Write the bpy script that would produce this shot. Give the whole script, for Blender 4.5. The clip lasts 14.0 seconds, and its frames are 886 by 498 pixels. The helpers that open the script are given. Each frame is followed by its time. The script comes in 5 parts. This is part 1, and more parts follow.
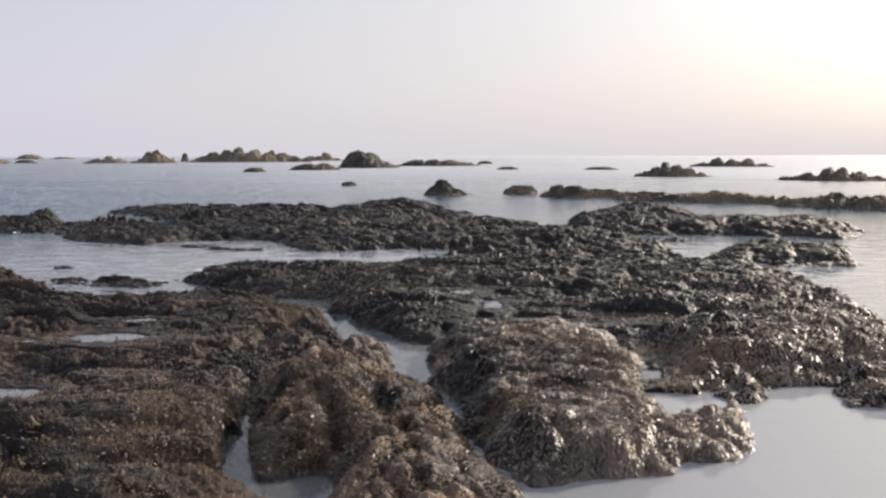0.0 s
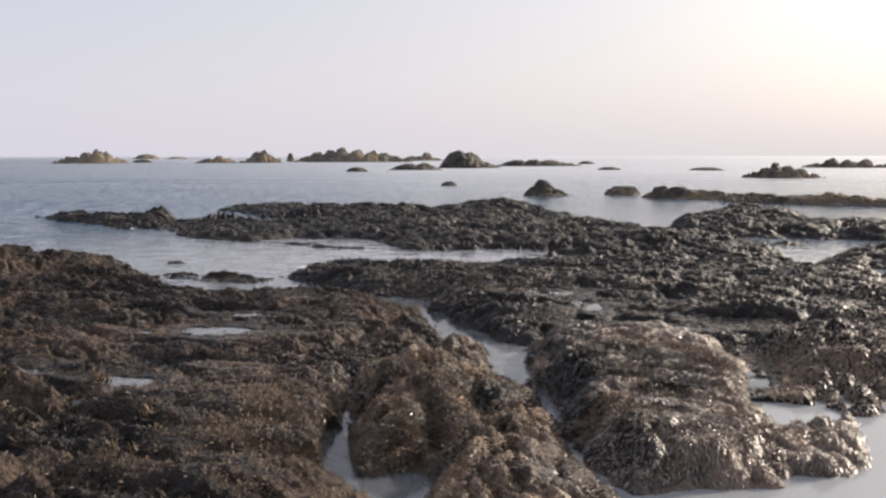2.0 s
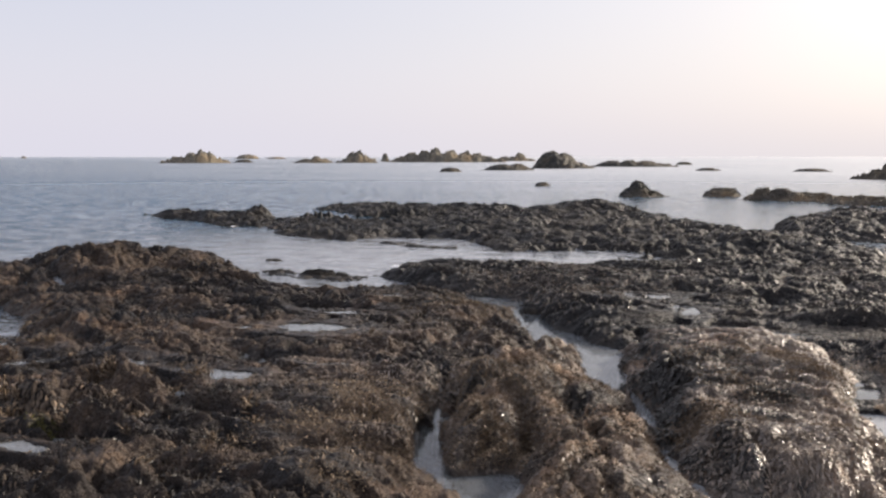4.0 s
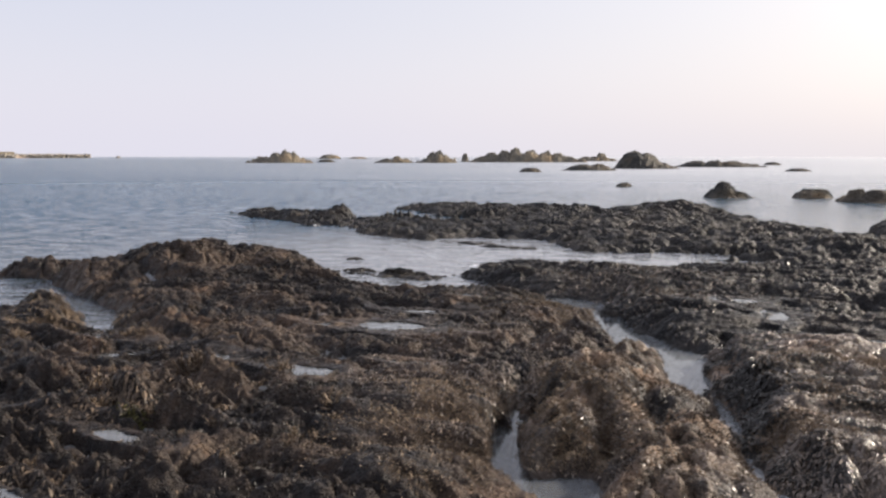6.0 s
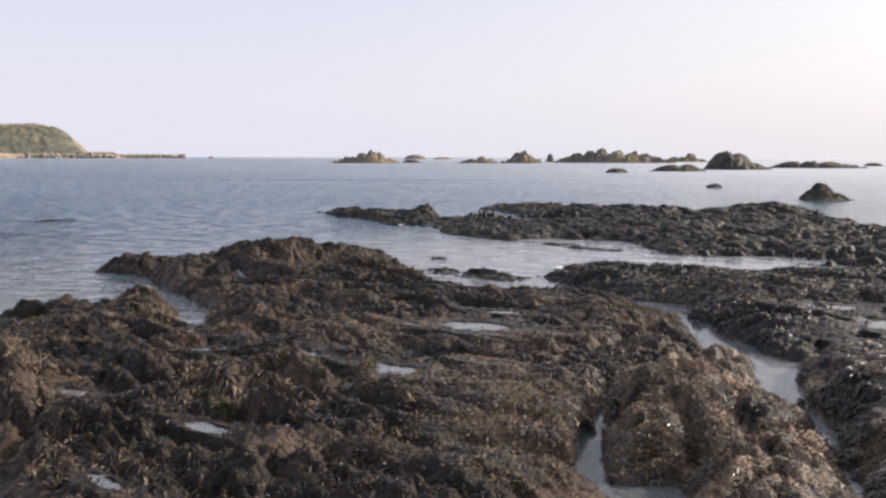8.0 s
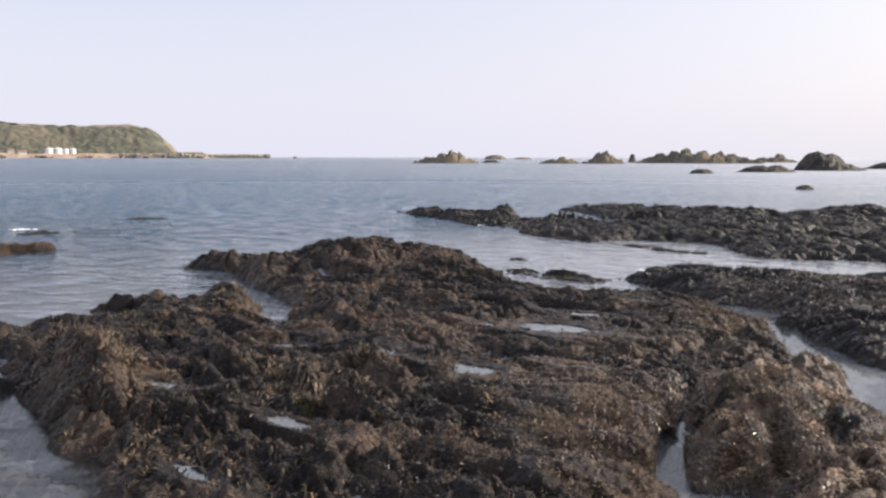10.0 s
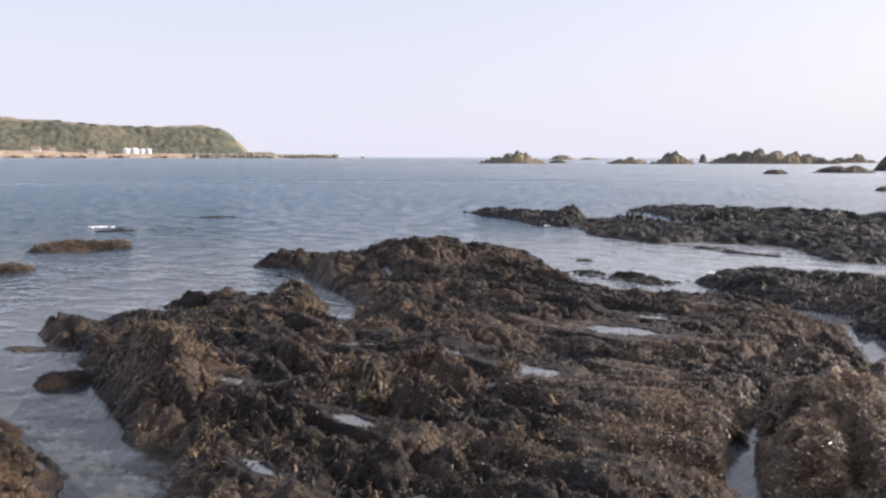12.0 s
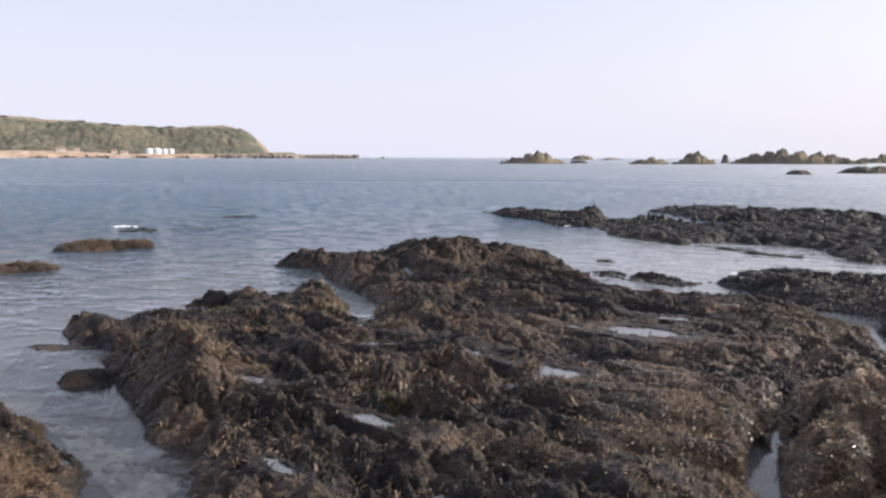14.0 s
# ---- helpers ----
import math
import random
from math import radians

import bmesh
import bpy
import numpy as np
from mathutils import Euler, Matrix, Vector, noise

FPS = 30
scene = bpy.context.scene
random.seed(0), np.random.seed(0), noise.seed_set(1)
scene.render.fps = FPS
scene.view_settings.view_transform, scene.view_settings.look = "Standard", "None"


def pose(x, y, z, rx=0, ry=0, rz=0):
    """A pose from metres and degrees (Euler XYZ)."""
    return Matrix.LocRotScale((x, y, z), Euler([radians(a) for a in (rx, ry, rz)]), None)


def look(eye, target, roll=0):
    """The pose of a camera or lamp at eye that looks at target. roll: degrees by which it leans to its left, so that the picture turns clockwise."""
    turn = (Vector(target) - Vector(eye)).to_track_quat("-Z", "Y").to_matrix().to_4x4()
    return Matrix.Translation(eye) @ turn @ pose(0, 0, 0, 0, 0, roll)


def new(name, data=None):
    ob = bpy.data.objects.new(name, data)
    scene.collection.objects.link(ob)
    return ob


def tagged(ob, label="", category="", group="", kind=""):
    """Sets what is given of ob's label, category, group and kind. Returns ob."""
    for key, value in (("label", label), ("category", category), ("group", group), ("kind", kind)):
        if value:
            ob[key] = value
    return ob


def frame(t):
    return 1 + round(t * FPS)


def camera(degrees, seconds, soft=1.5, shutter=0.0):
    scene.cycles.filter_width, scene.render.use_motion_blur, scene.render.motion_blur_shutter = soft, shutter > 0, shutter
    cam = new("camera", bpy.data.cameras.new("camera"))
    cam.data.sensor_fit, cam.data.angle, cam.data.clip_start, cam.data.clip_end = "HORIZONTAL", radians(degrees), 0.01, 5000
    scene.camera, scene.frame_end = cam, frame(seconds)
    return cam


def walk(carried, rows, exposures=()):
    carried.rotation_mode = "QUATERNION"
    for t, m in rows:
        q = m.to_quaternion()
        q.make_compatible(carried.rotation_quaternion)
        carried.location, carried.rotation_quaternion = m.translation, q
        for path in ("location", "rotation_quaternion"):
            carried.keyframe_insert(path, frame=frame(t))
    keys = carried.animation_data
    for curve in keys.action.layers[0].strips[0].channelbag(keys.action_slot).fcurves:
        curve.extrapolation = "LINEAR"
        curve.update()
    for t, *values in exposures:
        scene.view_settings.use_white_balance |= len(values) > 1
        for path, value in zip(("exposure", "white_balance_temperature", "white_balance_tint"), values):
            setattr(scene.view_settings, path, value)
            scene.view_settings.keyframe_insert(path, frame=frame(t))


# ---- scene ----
# A calm rocky shore at low tide, filmed by a camera that pans slowly to the left.
# x to the right and y ahead at the start; z = 0 is the level of the sea.
cam = camera(54.5, 14.0, soft=2.4)
EYE = 1.6
PATH = [
    (0.0, 0.00, -6.18, -0.13), (0.5, 1.71, -6.17, -0.11), (1.0, 3.37, -6.17, -0.10), (1.5, 4.89, -6.17, -0.09),
    (2.0, 6.61, -6.16, -0.08), (2.5, 8.28, -6.16, -0.07), (3.0, 9.86, -6.15, -0.05), (5.5, 16.78, -6.13, -0.01),
    (6.0, 18.07, -6.13, 0.00), (6.5, 19.40, -6.12, 0.01), (7.0, 20.82, -6.12, 0.02), (7.5, 22.27, -6.12, 0.03),
    (8.0, 23.67, -6.11, 0.04), (10.5, 30.21, -6.10, 0.09), (11.0, 31.41, -6.10, 0.10), (11.5, 32.47, -6.10, 0.11),
    (12.0, 33.34, -6.10, 0.11), (12.5, 34.01, -6.09, 0.12), (13.0, 34.37, -6.09, 0.12), (13.5, 34.51, -6.09, 0.12),
    (14.0, 34.68, -6.09, 0.12),
]
walk(cam, [(t, pose(0.026 - 0.0013 * yaw, -0.026 + 0.0011 * yaw, EYE, 90 + pitch, -roll, yaw)) for t, yaw, pitch, roll in PATH],
     exposures=[(0, 0.20, 6470, 10), (3, 0.34, 6550, 10), (7, 0.46, 6480, 10), (14, 0.56, 6250, 10)])

# ---- light ----
SUN_AZIMUTH, SUN_HEIGHT = 52.0, 24.0       # degrees to the right of the first view, and above the sea
world = bpy.data.worlds.new("sky")
scene.world = world
world.use_nodes = True
wn, wl = world.node_tree.nodes, world.node_tree.links
wn.clear()
sky = wn.new("ShaderNodeTexSky")
sky.sky_type, sky.sun_disc = "NISHITA", False
sky.sun_elevation, sky.sun_rotation = radians(SUN_HEIGHT), radians(SUN_AZIMUTH)
sky.altitude, sky.air_density, sky.dust_density, sky.ozone_density = 0, 1.0, 5.5, 2.0
haze = wn.new("ShaderNodeMix")
haze.data_type = "RGBA"
glow = wn.new("ShaderNodeMix")                  # the haze is lilac away from the sun and cream towards it
glow.data_type = "RGBA"
glow.inputs["A"].default_value, glow.inputs["B"].default_value = (7.0, 6.85, 7.8, 1), (7.75, 7.2, 7.35, 1)
heading, height_up, veil = wn.new("ShaderNodeTexCoord"), wn.new("ShaderNodeSeparateXYZ"), wn.new("ShaderNodeMapRange")
veil.interpolation_type = "SMOOTHSTEP"
for key, value in (("From Min", 0.0), ("From Max", 0.2), ("To Min", 0.68), ("To Max", 0.53)):     # haze thins upwards
    veil.inputs[key].default_value = value
wl.new(heading.outputs["Generated"], height_up.inputs[0])
wl.new(height_up.outputs["Z"], veil.inputs["Value"])
wl.new(veil.outputs["Result"], haze.inputs["Factor"])
az, el = radians(SUN_AZIMUTH), radians(SUN_HEIGHT)
sunward, near_sun = wn.new("ShaderNodeVectorMath"), wn.new("ShaderNodeMapRange")
sunward.operation, sunward.inputs[1].default_value = "DOT_PRODUCT", (math.sin(az) * math.cos(el), math.cos(az) * math.cos(el), math.sin(el))
near_sun.interpolation_type = "SMOOTHSTEP"
near_sun.inputs["From Min"].default_value, near_sun.inputs["From Max"].default_value = 0.0, 0.95
wl.new(heading.outputs["Generated"], sunward.inputs[0])
wl.new(sunward.outputs["Value"], near_sun.inputs["Value"])
wl.new(near_sun.outputs["Result"], glow.inputs["Factor"])
wl.new(glow.outputs["Result"], haze.inputs["B"])
back = wn.new("ShaderNodeBackground")
back.inputs["Strength"].default_value = 0.118
wout = wn.new("ShaderNodeOutputWorld")
wl.new(sky.outputs[0], haze.inputs["A"])
wl.new(haze.outputs["Result"], back.inputs["Color"])
wl.new(back.outputs[0], wout.inputs["Surface"])
sun = new("sun", bpy.data.lights.new("sun", "SUN"))
sun.data.energy, sun.data.angle, sun.data.color = 5.0, radians(0.6), (1.0, 0.88, 0.75)
sun.matrix_world = look((60 * math.sin(az) * math.cos(el), 60 * math.cos(az) * math.cos(el), 60 * math.sin(el)), (0, 0, 0))


# ---- materials ----
def surface(name):
    m = bpy.data.materials.new(name)
    m.use_nodes = True
    m.node_tree.nodes.clear()
    return m, m.node_tree.nodes, m.node_tree.links


def add(n, kind, **values):
    node = n.new(kind)
    for key, value in values.items():
        node.inputs[key.replace("_", " ")].default_value = value
    return node


def tex(n, l, coords, scale, detail=4.0, rough=0.6, stretch=(1, 1, 1)):
    mapping = n.new("ShaderNodeMapping")
    mapping.inputs["Scale"].default_value = stretch
    l.new(coords, mapping.inputs["Vector"])
    node = add(n, "ShaderNodeTexNoise", Scale=scale, Detail=detail, Roughness=rough)
    l.new(mapping.outputs[0], node.inputs["Vector"])
    return node.outputs["Fac"]


def ramp(n, l, fac, stops):
    node = n.new("ShaderNodeValToRGB")
    while len(node.color_ramp.elements) < len(stops):
        node.color_ramp.elements.new(0.5)
    for e, (at, colour) in zip(node.color_ramp.elements, stops):
        e.position, e.color = at, (*colour, 1) if len(colour) == 3 else colour
    l.new(fac, node.inputs["Fac"])
    return node.outputs["Color"]


def blend(n, l, fac, a, b):
    node = n.new("ShaderNodeMix")
    node.data_type = "RGBA"
    l.new(fac, node.inputs["Factor"])
    for socket, value in (("A", a), ("B", b)):
        if isinstance(value, tuple):
            node.inputs[socket].default_value = (*value, 1)
        else:
            l.new(value, node.inputs[socket])
    return node.outputs["Result"]


def span(n, l, fac, a, b, low=0.0, high=1.0):
    node = n.new("ShaderNodeMapRange")
    for key, value in (("From Min", a), ("From Max", b), ("To Min", low), ("To Max", high)):
        node.inputs[key].default_value = value
    l.new(fac, node.inputs["Value"])
    return node.outputs["Result"]


def finish(m, n, l, colour, rough, bumps=(), spec=0.5):
    """Principled surface with a colour, a roughness and a stack of (height, strength, distance)."""
    bsdf = n.new("ShaderNodeBsdfPrincipled")
    out = n.new("ShaderNodeOutputMaterial")
    for socket, value in (("Base Color", colour), ("Roughness", rough)):
        if isinstance(value, tuple):
            bsdf.inputs[socket].default_value = (*value, 1)
        elif isinstance(value, float):
            bsdf.inputs[socket].default_value = value
        else:
            l.new(value, bsdf.inputs[socket])
    bsdf.inputs["Specular IOR Level"].default_value = spec
    last = None
    for height, strength, distance in bumps:
        b = add(n, "ShaderNodeBump", Strength=strength, Distance=distance)
        l.new(height, b.inputs["Height"])
        if last:
            l.new(last, b.inputs["Normal"])
        last = b.outputs["Normal"]
    if last:
        l.new(last, bsdf.inputs["Normal"])
    l.new(bsdf.outputs[0], out.inputs["Surface"])
    return m


def felt_patches(n, l, c, grain=1.0, low=0.47, high=0.55):
    """Where brown algae felt grows over the dark stone: broad ragged patches."""
    broad, torn = tex(n, l, c, 0.95 * grain, 5, 0.62, (1.0, 1.25, 1.0)), tex(n, l, c, 5.0 * grain, 4, 0.6, (0.8, 1.3, 1.0))
    both = n.new("ShaderNodeMath")
    both.operation, both.inputs[1].default_value = "MULTIPLY_ADD", 0.28
    l.new(torn, both.inputs[0])
    l.new(span(n, l, broad, 0.0, 1.0, -0.14, 0.86), both.inputs[2])
    return span(n, l, both.outputs[0], low, high)


def rock_material(name, dark, brown, pale, wet, grain=1.0, spec=0.25, coarse=1.0, low=0.47, high=0.56):
    """Wet reef rock: dark violet-grey stone, broad patches of brown algae felt, paler crust."""
    m, n, l = surface(name)
    c = n.new("ShaderNodeTexCoord").outputs["Object"]
    mid = tex(n, l, c, 5.5 * grain, 6, 0.65)
    fine, speck = tex(n, l, c, 30 * grain, 4, 0.65), tex(n, l, c, 80 * grain, 3, 0.6)
    felt = felt_patches(n, l, c, grain, low, high)
    stone = blend(n, l, span(n, l, mid, 0.40, 0.62, 0.0, 0.35), dark, brown)
    turf = blend(n, l, span(n, l, mid, 0.34, 0.52, 0.25, 1.0), dark, brown)
    turf = blend(n, l, span(n, l, tex(n, l, c, 2.6 * grain, 4), 0.52, 0.66, 0.0, 0.7), turf, tuple(v * k for v, k in zip(brown, (1.4, 1.12, 0.85))))
    turf = blend(n, l, span(n, l, fine, 0.50, 0.70, 0.0, 0.6), turf, pale)
    col = blend(n, l, felt, stone, turf)
    col = blend(n, l, span(n, l, speck, 0.50, 0.30, 0.0, 0.5), col, dark)
    gloss = span(n, l, mid, 0.35, 0.65, wet, wet + 0.35)
    return finish(m, n, l, col, gloss, ((mid, 0.6, 0.06 * coarse / grain), (tex(n, l, c, 15 * grain, 3, 0.6), 0.7, 0.035 * coarse / grain), (fine, 0.8, 0.03 * coarse / grain), (speck, 0.6, 0.010 / grain)), spec)


rock_near = rock_material("weedy_reef_rock", (0.015, 0.0137, 0.0138), (0.074, 0.0545, 0.042), (0.18, 0.137, 0.103), 0.28, 1.0, 0.15, 1.1, 0.48, 0.60)
rock_brown = rock_material("brown_boulder_rock", (0.019, 0.017, 0.017), (0.195, 0.147, 0.109), (0.34, 0.262, 0.196), 0.28, 1.2, 0.3, 1.1, 0.45, 0.58)
rock_wet = rock_material("wet_reef_rock", (0.018, 0.016, 0.016), (0.19, 0.138, 0.098), (0.31, 0.235, 0.172), 0.26, 1.0, 0.8, 1.2, 0.40, 0.53)
rock_shelf = rock_material("wet_dark_shelf", (0.008, 0.008, 0.009), (0.021, 0.0175, 0.0155), (0.056, 0.047, 0.040), 0.30, 1.0, 0.28, 1.2)
rock_dark = rock_material("dark_reef_rock", (0.010, 0.010, 0.011), (0.024, 0.021, 0.018), (0.066, 0.057, 0.047), 0.34, 0.8, 0.30)
# lightened, with the distance haze put into the rock colour
rock_far = rock_material("hazed_sea_stack_rock", (0.125, 0.115, 0.098), (0.215, 0.193, 0.148), (0.29, 0.255, 0.195), 0.7, 0.08)
# paler copy of the offshore rock, with sun glare put into its colour
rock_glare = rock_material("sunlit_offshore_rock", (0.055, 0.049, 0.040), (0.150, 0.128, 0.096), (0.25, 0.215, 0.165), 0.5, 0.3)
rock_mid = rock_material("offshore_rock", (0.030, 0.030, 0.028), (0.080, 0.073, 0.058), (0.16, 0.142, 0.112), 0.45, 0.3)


def weed_material(name, a, b, rough=0.42, spec=0.25, bare=0.0, low=0.46, high=0.57):
    """Seaweed from dark a to light b; outside the felted patches it is darker by the share bare."""
    m, n, l = surface(name)
    g = n.new("ShaderNodeNewGeometry")
    c = n.new("ShaderNodeTexCoord").outputs["Object"]
    col = ramp(n, l, g.outputs["Random Per Island"], ((0.0, tuple(0.85 * p + 0.15 * q for p, q in zip(a, b))), (0.5, tuple(0.7 * p + 0.3 * q for p, q in zip(a, b))), (0.85, tuple((p + q) / 2 for p, q in zip(a, b))), (1.0, b)))
    grain = tex(n, l, c, 60, 3)
    col = blend(n, l, span(n, l, grain, 0.35, 0.65, 0.0, 0.45), col, a)
    if bare:
        col = blend(n, l, span(n, l, felt_patches(n, l, c, 1.0, low, high), 0, 1, bare, 0.0), col, tuple(v * 0.55 for v in a))
    return finish(m, n, l, col, rough, ((grain, 0.4, 0.008),), spec)


weed_brown = weed_material("brown_seaweed", (0.021, 0.017, 0.0145), (0.155, 0.118, 0.088), 0.42, 0.16, 0.9, 0.50, 0.62)
weed_felt = weed_material("brown_algae_felt", (0.055, 0.040, 0.028), (0.30, 0.217, 0.148), 0.5, 0.18, 0.5, 0.41, 0.54)
weed_lush = weed_material("thick_brown_algae_felt", (0.112, 0.086, 0.062), (0.42, 0.322, 0.230), 0.55, 0.18)
weed_tan = weed_material("tan_seaweed", (0.042, 0.031, 0.022), (0.25, 0.182, 0.122), 0.4, 0.25)
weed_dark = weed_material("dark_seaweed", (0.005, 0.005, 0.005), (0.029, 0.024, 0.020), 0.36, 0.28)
weed_wet = weed_material("wet_shining_seaweed", (0.045, 0.034, 0.026), (0.38, 0.285, 0.205), 0.38, 1.0)
weed_green = weed_material("olive_green_seaweed", (0.030, 0.032, 0.010), (0.19, 0.17, 0.045), 0.4, 0.3)
weed_strap = weed_material("wet_strap_seaweed", (0.090, 0.070, 0.054), (0.36, 0.277, 0.207), 0.42, 1.0)


def water_material(name, shallow, body, clear, ripple, tint, sheltered=0.25, deep=1.0):
    """Sea water: sky gloss over a see-through body of a little colour."""
    m, n, l = surface(name)
    c = n.new("ShaderNodeTexCoord").outputs["Object"]
    r1, r2 = tex(n, l, c, 2.1, 3, 0.55, (0.8, 1.2, 1)), tex(n, l, c, 7.5, 3, 0.6)
    r3, r0 = tex(n, l, c, 0.5, 2, 0.5), tex(n, l, c, 2.2, 4, 0.55, (0.8, 1.1, 1))
    streak = span(n, l, tex(n, l, c, 0.05, 4, 0.6, (0.4, 1, 1)), 0.36, 0.64, 0.75, 1.2)
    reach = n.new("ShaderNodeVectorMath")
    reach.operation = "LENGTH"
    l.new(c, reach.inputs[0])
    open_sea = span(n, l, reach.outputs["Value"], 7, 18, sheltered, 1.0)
    axes = n.new("ShaderNodeSeparateXYZ")
    l.new(c, axes.inputs[0])
    windy, both = n.new("ShaderNodeMath"), n.new("ShaderNodeMath")
    windy.operation, both.operation = "MAXIMUM", "MULTIPLY"
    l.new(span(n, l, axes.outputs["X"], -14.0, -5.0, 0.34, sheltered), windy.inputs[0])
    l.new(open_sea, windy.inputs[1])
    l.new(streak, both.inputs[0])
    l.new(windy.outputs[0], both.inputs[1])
    east, bearing_calm = n.new("ShaderNodeMath"), n.new("ShaderNodeMath")      # ripples weaken with bearing to the right, which brightens the water there
    east.operation, bearing_calm.operation = "DIVIDE", "MULTIPLY"
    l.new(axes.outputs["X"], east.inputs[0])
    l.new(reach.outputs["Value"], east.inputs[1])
    l.new(both.outputs[0], bearing_calm.inputs[0])
    l.new(span(n, l, east.outputs[0], -0.76, -0.12, 1.04, 0.17), bearing_calm.inputs[1])
    calm = bearing_calm.outputs[0]
    last = None
    for h, k, dist in ((r3, 0.7, 0.03 * ripple), (r1, 0.7, 0.10 * ripple), (r2, 0.7, 0.034 * ripple)):
        b = add(n, "ShaderNodeBump", Distance=dist)
        s = n.new("ShaderNodeMath")
        s.operation = "MULTIPLY"
        l.new(calm, s.inputs[0])
        s.inputs[1].default_value = k
        l.new(s.outputs[0], b.inputs["Strength"])
        l.new(h, b.inputs["Height"])
        if last:
            l.new(last, b.inputs["Normal"])
        last = b.outputs["Normal"]
    under = n.new("ShaderNodeMixShader")
    opaque, opaque_side = n.new("ShaderNodeMath"), span(n, l, axes.outputs["X"], -2.5, 0.5, 1 - clear, 1 - 0.42 * clear)     # less see-through towards +x, so the pale colour covers the bed
    opaque.operation = "MAXIMUM"
    l.new(span(n, l, reach.outputs["Value"], 5, 14, 1 - clear, 1 - clear * deep), opaque.inputs[0])
    l.new(opaque_side, opaque.inputs[1])
    l.new(opaque.outputs[0], under.inputs[0])
    tr, df = n.new("ShaderNodeBsdfTransparent"), n.new("ShaderNodeBsdfDiffuse")
    tr.inputs["Color"].default_value = (*tint, 1)
    # near-shore colour pales towards +x, with the sun's glare put into it
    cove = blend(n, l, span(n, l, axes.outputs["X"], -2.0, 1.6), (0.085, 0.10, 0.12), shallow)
    cove_sheen = n.new("ShaderNodeVectorMath")            # paler colour between shelf and ridge, painting in the sky's sheen
    cove_sheen.operation, cove_sheen.inputs[1].default_value = "DISTANCE", (-3.2, 14.2, 0.0)
    l.new(c, cove_sheen.inputs[0])
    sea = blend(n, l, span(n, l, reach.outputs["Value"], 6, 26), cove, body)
    l.new(blend(n, l, span(n, l, cove_sheen.outputs["Value"], 2.0, 7.0, 0.8, 0.0), sea, (0.32, 0.34, 0.38)), df.inputs["Color"])
    l.new(tr.outputs[0], under.inputs[1])
    l.new(df.outputs[0], under.inputs[2])
    gl = n.new("ShaderNodeBsdfGlossy")
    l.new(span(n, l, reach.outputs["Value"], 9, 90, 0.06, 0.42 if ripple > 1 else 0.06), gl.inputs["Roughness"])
    fr = add(n, "ShaderNodeFresnel", IOR=1.333)
    chop = add(n, "ShaderNodeBump", Distance=0.08 * ripple)
    crest = n.new("ShaderNodeMapRange")            # scattered steep wavelets on flatter water
    crest.interpolation_type = "SMOOTHSTEP"
    crest.inputs["From Min"].default_value, crest.inputs["From Max"].default_value = 0.44, 0.80
    l.new(r0, crest.inputs["Value"])
    l.new(crest.outputs["Result"], chop.inputs["Height"])
    l.new(calm, chop.inputs["Strength"])
    l.new(last, chop.inputs["Normal"])
    top, out = n.new("ShaderNodeMixShader"), n.new("ShaderNodeOutputMaterial")
    l.new(last, gl.inputs["Normal"])
    l.new(chop.outputs[0], fr.inputs["Normal"])
    l.new(fr.outputs[0], top.inputs[0])
    l.new(under.outputs[0], top.inputs[1])
    l.new(gl.outputs[0], top.inputs[2])
    l.new(top.outputs[0], out.inputs["Surface"])
    return m


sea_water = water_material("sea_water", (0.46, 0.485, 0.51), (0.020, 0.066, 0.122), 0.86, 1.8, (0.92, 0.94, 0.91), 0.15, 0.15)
pool_water = water_material("pool_water", (0.24, 0.25, 0.255), (0.24, 0.25, 0.255), 0.6, 0.3, (0.9, 0.92, 0.9))


def plain(name, a, b, scale, rough=0.8, bump=0.3, dist=0.02):
    m, n, l = surface(name)
    c = n.new("ShaderNodeTexCoord").outputs["Object"]
    one, two = tex(n, l, c, scale, 5), tex(n, l, c, scale * 9, 4)
    col = blend(n, l, span(n, l, one, 0.35, 0.65), a, b)
    col = blend(n, l, span(n, l, two, 0.40, 0.70, 0.0, 0.5), col, tuple(v * 0.5 for v in a))
    return finish(m, n, l, col, rough, ((one, bump, dist), (two, bump, dist * 0.2)))


seabed_mat = plain("sandy_seabed", (0.27, 0.25, 0.21), (0.52, 0.48, 0.41), 2.2)
pebble_mat = weed_material("pebble_stone", (0.16, 0.14, 0.12), (0.70, 0.64, 0.55), 0.6, 0.3)
foam_mat = plain("sea_foam", (0.75, 0.77, 0.80), (0.85, 0.86, 0.88), 6, 0.6)


def woods_material():
    """Mixed woods: dark and light crowns, browner where the wind bites. Distance haze is mixed into the colours."""
    m, n, l = surface("hazed_hillside_woods")
    c = n.new("ShaderNodeTexCoord").outputs["Object"]
    broad, crown, leaf = tex(n, l, c, 0.022, 4, 0.6), tex(n, l, c, 0.11, 4, 0.6), tex(n, l, c, 0.6, 3)
    col = blend(n, l, span(n, l, crown, 0.38, 0.62), (0.070, 0.077, 0.064), (0.130, 0.126, 0.097))
    col = blend(n, l, span(n, l, broad, 0.50, 0.68, 0.0, 0.55), col, (0.185, 0.155, 0.115))
    return finish(m, n, l, col, 0.9, ((crown, 0.8, 2.0), (leaf, 0.7, 0.5)), 0.1)


